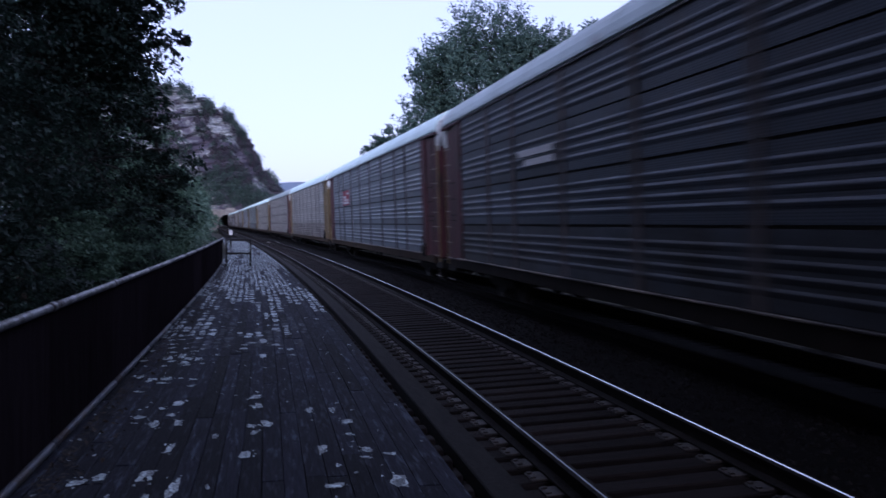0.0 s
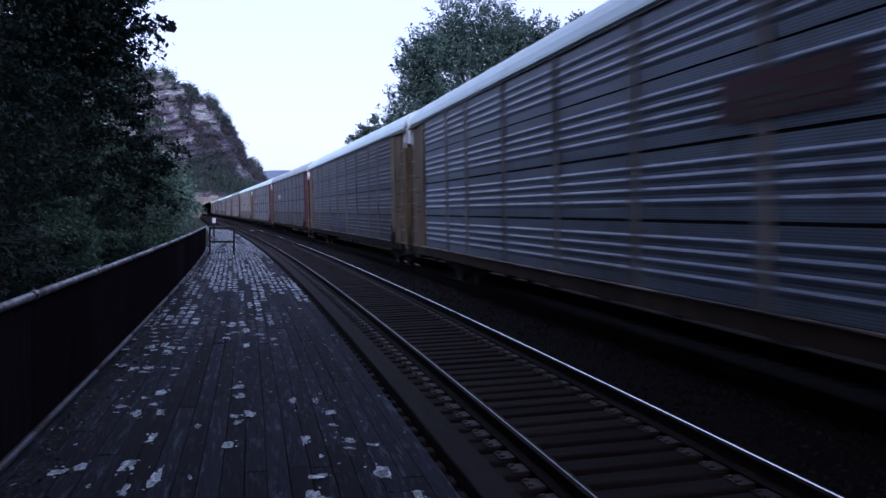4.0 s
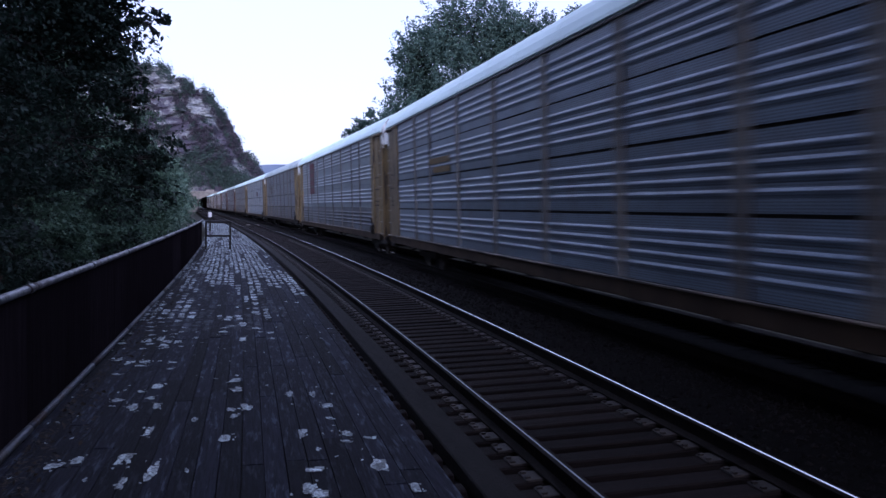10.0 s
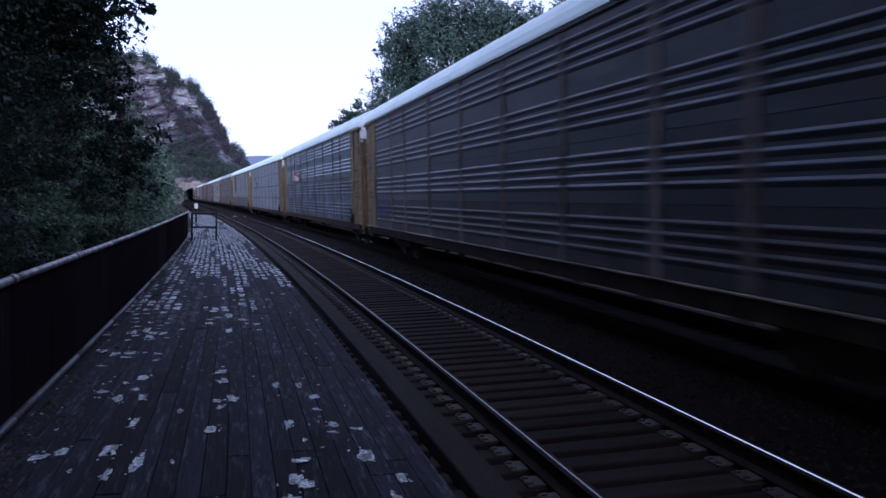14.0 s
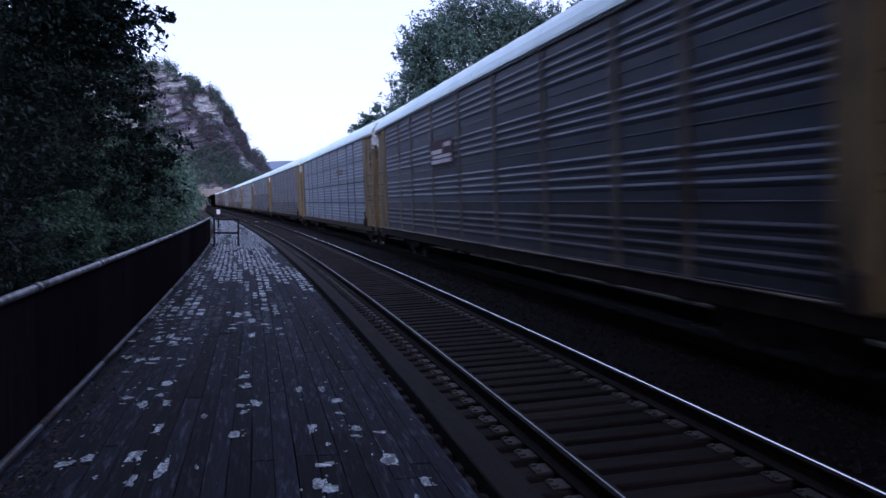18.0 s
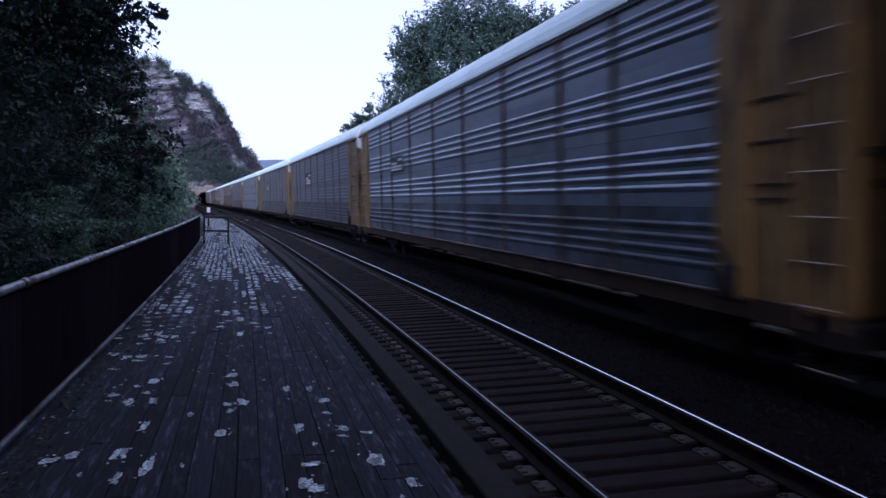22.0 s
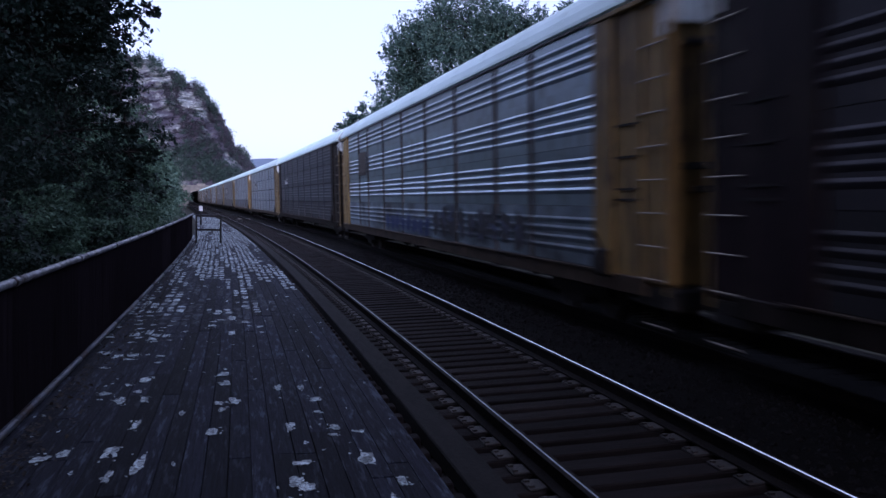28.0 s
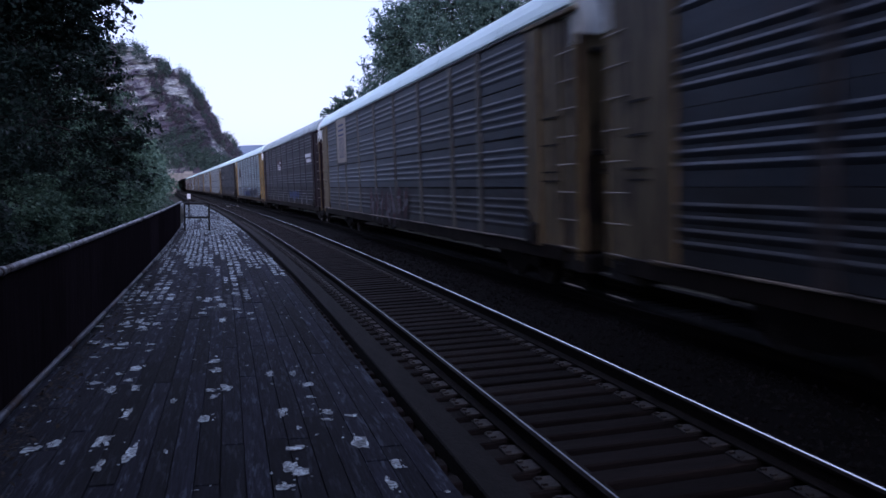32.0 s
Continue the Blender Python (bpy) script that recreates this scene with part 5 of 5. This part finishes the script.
def flake(x, y, w, l):
    """A ragged remnant of paint: a few blots and crumbs that run together."""
    if w < 0.05 or l < 0.06:
        for _ in range(3):
            blot(x + frnd.uniform(-0.4, 0.4) * w, y + frnd.uniform(-0.4, 0.4) * l, w * frnd.uniform(0.3, 0.8), l * frnd.uniform(0.3, 0.8))
        return
    for _ in range(9 if y < 13.5 else 2):
        k = frnd.uniform(0.28, 0.58) if y < 13.5 else frnd.uniform(0.6, 0.98)
        blot(x + frnd.uniform(-0.5, 0.5) * w * (1 - k), y + frnd.uniform(-0.5, 0.5) * l * (1 - k), w * k, l * k)
    if y < 14:
        for _ in range(5):
            blot(x + frnd.uniform(-0.6, 0.6) * w, y + frnd.uniform(-0.6, 0.6) * l, frnd.uniform(0.012, 0.035), frnd.uniform(0.015, 0.05))


for x, y, w, l in ((-0.93, 6.15, 0.12, 0.34), (-0.71, 5.85, 0.11, 0.46), (-0.87, 5.62, 0.07, 0.26), (-0.09, 7.63, 0.11, 0.31), (0.38, 6.65, 0.10, 0.27), (0.73, 6.59, 0.10, 0.20), (0.71, 6.38, 0.11, 0.09), (0.91, 6.43, 0.11, 0.12), (0.86, 5.73, 0.19, 0.34), (1.05, 5.22, 0.09, 0.22), (0.95, 4.86, 0.07, 0.27), (0.33, 8.08, 0.08, 0.29), (0.55, 8.07, 0.07, 0.24), (-0.18, 11.47, 0.11, 0.59), (-0.21, 13.02, 0.13, 0.6), (-1.45, 11.53, 0.16, 0.40), (-1.28, 11.66, 0.10, 0.41), (-1.10, 7.73, 0.13, 0.31), (-0.89, 7.76, 0.09, 0.27), (-0.85, 6.89, 0.07, 0.32), (-0.47, 5.83, 0.03, 0.13), (-1.38, 6.07, 0.14, 0.22), (-1.25, 6.18, 0.09, 0.20), (-0.52, 7.20, 0.07, 0.16)):
    flake(x, y, w, l)
PLANK_W = 0.148
for c in range(NCOL):
    u = (c + 0.5) / NCOL
    y = 3.0
    while y < 97:
        wear = noise.noise((c * 0.3, y * 0.16, 1.5)) + 0.5 * noise.noise((c * 1.3, y * 0.8, 7.7))
        if y < 13.5:
            step = frnd.uniform(0.12, 0.5)
            if wear > 0.42 - (0.42 if u < 0.42 else 0.0) - 0.024 * (y - 6) and frnd.random() < (0.25 if y < 8 else 0.66):
                w = frnd.uniform(0.04, 0.16)
                flake(deck_x(u, y) + frnd.uniform(-0.06, 0.06), y, w, w * frnd.uniform(0.7, 2.2))
            for _ in range(2):
                if frnd.random() < 0.09:
                    flake(deck_x(u, y) + frnd.uniform(-0.07, 0.07), y + frnd.uniform(0, step), frnd.uniform(0.015, 0.045), frnd.uniform(0.02, 0.08))
        else:
            step = frnd.uniform(0.16, 0.62)
            limit = -0.06 + 0.5 * noise.noise((c * 2.3, y * 0.3, 0.3)) + 0.9 * max(0.0, u - 0.7) + 0.25 * max(0.0, 0.1 - u) - (0.55 if 0.76 < u < 0.85 and 19 < y < 34 else 0.0) - 0.004 * (y - 13) - 0.26 * min(1.0, max(0.0, (y - 16) / 8))
            if wear > limit:
                flake(deck_x(u, y) + frnd.uniform(-0.015, 0.015), y, PLANK_W * frnd.choice((0.6, 0.8, 0.9, 1.0, 1.0, 1.05)), step * frnd.uniform(0.6, 1.1))
            elif frnd.random() < 0.22 * (1.15 - u):
                flake(deck_x(u, y) + frnd.uniform(-0.06, 0.06), y, frnd.uniform(0.02, 0.1), frnd.uniform(0.04, 0.2))
        y += step * 1.1
for c in range(NCOL):
    u = (c + 0.5) / NCOL
    y = 12.5
    while y < 97:
        step = frnd.uniform(0.12, 0.5)
        if noise.noise((c * 0.25, y * 0.12, 21.0)) + 0.6 * noise.noise((c * 1.1, y * 0.7, 3.3)) > (0.42 if u > 0.4 else 0.16) - 0.022 * min(y, 24) + 0.16 * (y > 14) + 0.8 * max(0.0, u - 0.7):
            blot(deck_x(u, y) + frnd.uniform(-0.03, 0.03), y, PLANK_W * frnd.uniform(0.4, 1.1), step * frnd.uniform(0.6, 1.2), worn)
        y += step
tagged(part("thin_paint", worn.mesh("thin_paint", THIN), platform, "paint worn almost to the wood"), kind="stuff")
tagged(part("paint_flakes", flakes.mesh("paint_flakes", PAINT), platform, "remains of white platform paint"), kind="stuff")

n_lit = 2400
ly = 4 + 34 * rng.random(n_lit) ** 1.6
lx = np.array([fence_x(v) for v in ly]) + 0.04 + np.abs(rng.normal(0, 0.17, n_lit))
thing("leaf_litter", "brown dead leaves gathered along the fence foot", "leaves",
      me=quads("leaf_litter", np.stack([lx, ly, np.full(n_lit, PLAT_Z + 0.018)], 1), rng.uniform(0.01, 0.032, n_lit), LITTER, rng, 3.0), kind="stuff")

# timbers under the near rails, close set, with plates under the rails
tie_me = Geo().box(-1.53, 1.2, -0.115, 0.115, -0.2, 0, 0.012).mesh("tie", TIE)
plate_me = Geo().box(-0.2, 0.2, -0.1, 0.1, 0, 0.018, 0.005).box(-0.19, -0.15, -0.07, -0.04, 0.018, 0.033).box(-0.19, -0.15, 0.04, 0.07, 0.018, 0.033).mesh("tie_plate", PLATE)
tie2_me = Geo().box(-1.3, 1.3, -0.115, 0.115, -0.18, 0, 0.012).mesh("tie", SHADE_TIMBER)
# added blocks stand in for the tie ends in the deck gap
block_me = Geo().box(-0.06, 0.06, -0.075, 0.075, -0.09, 0.02, 0.01).mesh("spacer_block", TIE)
rest, rest2 = Geo(), Geo()
trnd = random.Random(3)
y = -6.0
while y < 330:
    x, yy, s = line(0.53, y)
    m = pose(float(x), float(yy), 0.53 * LEAN - RAIL_H - 0.02 + trnd.uniform(-0.006, 0.003), 0, -math.degrees(LEAN), heading(s) + trnd.uniform(-0.8, 0.8))
    if y < 70:
        part("tie", tie_me, near_track, "", m)
        if 1 < y < 48:
            for k in (-1, 1):
                part("tie_plate", plate_me, near_track, "", m @ pose(GAUGE / 2 - 0.53 + k * GAUGE / 2, 0, 0.001))
    else:
        q = Geo().box(-1.53, 1.2, -0.115, 0.115, -0.2, 0)
        rest.add([m @ Vector(v) for v in q.v], q.f)
    if -2 < y < 34:
        part("spacer_block", block_me, near_track, "", m @ pose(-1.33, 0, 0.09 + trnd.uniform(-0.01, 0.01)))
    x, yy, s = line(SPACING + GAUGE / 2, y)
    m2 = pose(float(x), float(yy), -RAIL_H - 0.02, 0, -math.degrees(LEAN), heading(s))
    if 0 < y < 60:
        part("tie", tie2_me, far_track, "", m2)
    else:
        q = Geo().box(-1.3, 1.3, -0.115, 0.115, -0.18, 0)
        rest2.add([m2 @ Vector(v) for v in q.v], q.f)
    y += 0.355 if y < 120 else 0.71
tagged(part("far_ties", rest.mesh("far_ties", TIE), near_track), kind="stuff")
tagged(part("ties", rest2.mesh("ties", SHADE_TIMBER), far_track), kind="stuff")


# loose ballast stones on the shoulder between the tracks
stones = Geo()
srnd = random.Random(23)
for _ in range(5200):
    y = 2.0 + 30.0 * srnd.random() ** 1.5
    o = srnd.uniform(1.95, 3.6)
    lx_, ly_, _k = line(o, y)
    z = float(np.interp(o, (1.9, 2.08, 2.5, 3.2, 3.45), (-0.36, -0.2, -0.13, -0.16, -0.18)))
    r = srnd.uniform(0.018, 0.045)
    turn = srnd.uniform(0, math.tau)
    ring = [(float(lx_) + r * srnd.uniform(0.7, 1.2) * math.cos(turn + i * math.tau / 5), float(ly_) + r * srnd.uniform(0.7, 1.2) * math.sin(turn + i * math.tau / 5), z + r * srnd.uniform(-0.1, 0.3)) for i in range(5)]
    top = (float(lx_) + r * srnd.uniform(-0.4, 0.4), float(ly_) + r * srnd.uniform(-0.4, 0.4), z + r * srnd.uniform(0.6, 1.0))
    foot = (float(lx_), float(ly_), z - r * 0.6)
    stones.add(ring + [top, foot], [(i, (i + 1) % 5, 5) for i in range(5)] + [((i + 1) % 5, i, 6) for i in range(5)])
tagged(part("ballast_stones", stones.mesh("ballast_stones", STONES), ballast_ob, "loose dark ballast stones"), kind="stuff")


# ---- what moves ----
def motions():
    turn = SPEED / 0.42
    spin = {}
    for a in (-0.86, 0.86):
        spin[a] = [(i / FPS, Matrix.Translation((0, a, 0.42)) @ Matrix.Rotation(-turn * i / FPS, 4, "X")) for i in range(int(32 * FPS) + 1)]
    for k, car in TRAIN.items():
        rows = []
        for i in range(33):
            s = 38.0 + SPEED * i - k * CAR_PITCH + float(np.interp(i, (0, 4, 7, 11, 14, 17, 21, 25, 29, 32), (-0.08, 0.42, 0.75, 0.67, 0.27, 0.13, -0.2, -0.16, -0.2, 0.15)))
            a, b = on_train_line(s - 10.0), on_train_line(s + 10.0)
            c = (a + b) / 2
            d = b - a
            rows.append((float(i), pose(c.x, c.y, 0.0, 0, -math.degrees(LEAN), math.degrees(math.atan2(-d.x, d.y)))))
        walk(car, rows)
        for ob in car.children_recursive:
            if ob.name.startswith("wheelset") and 0 <= k:
                walk(ob, spin[-0.86 if ob.location.y < 0 else 0.86])


motions()
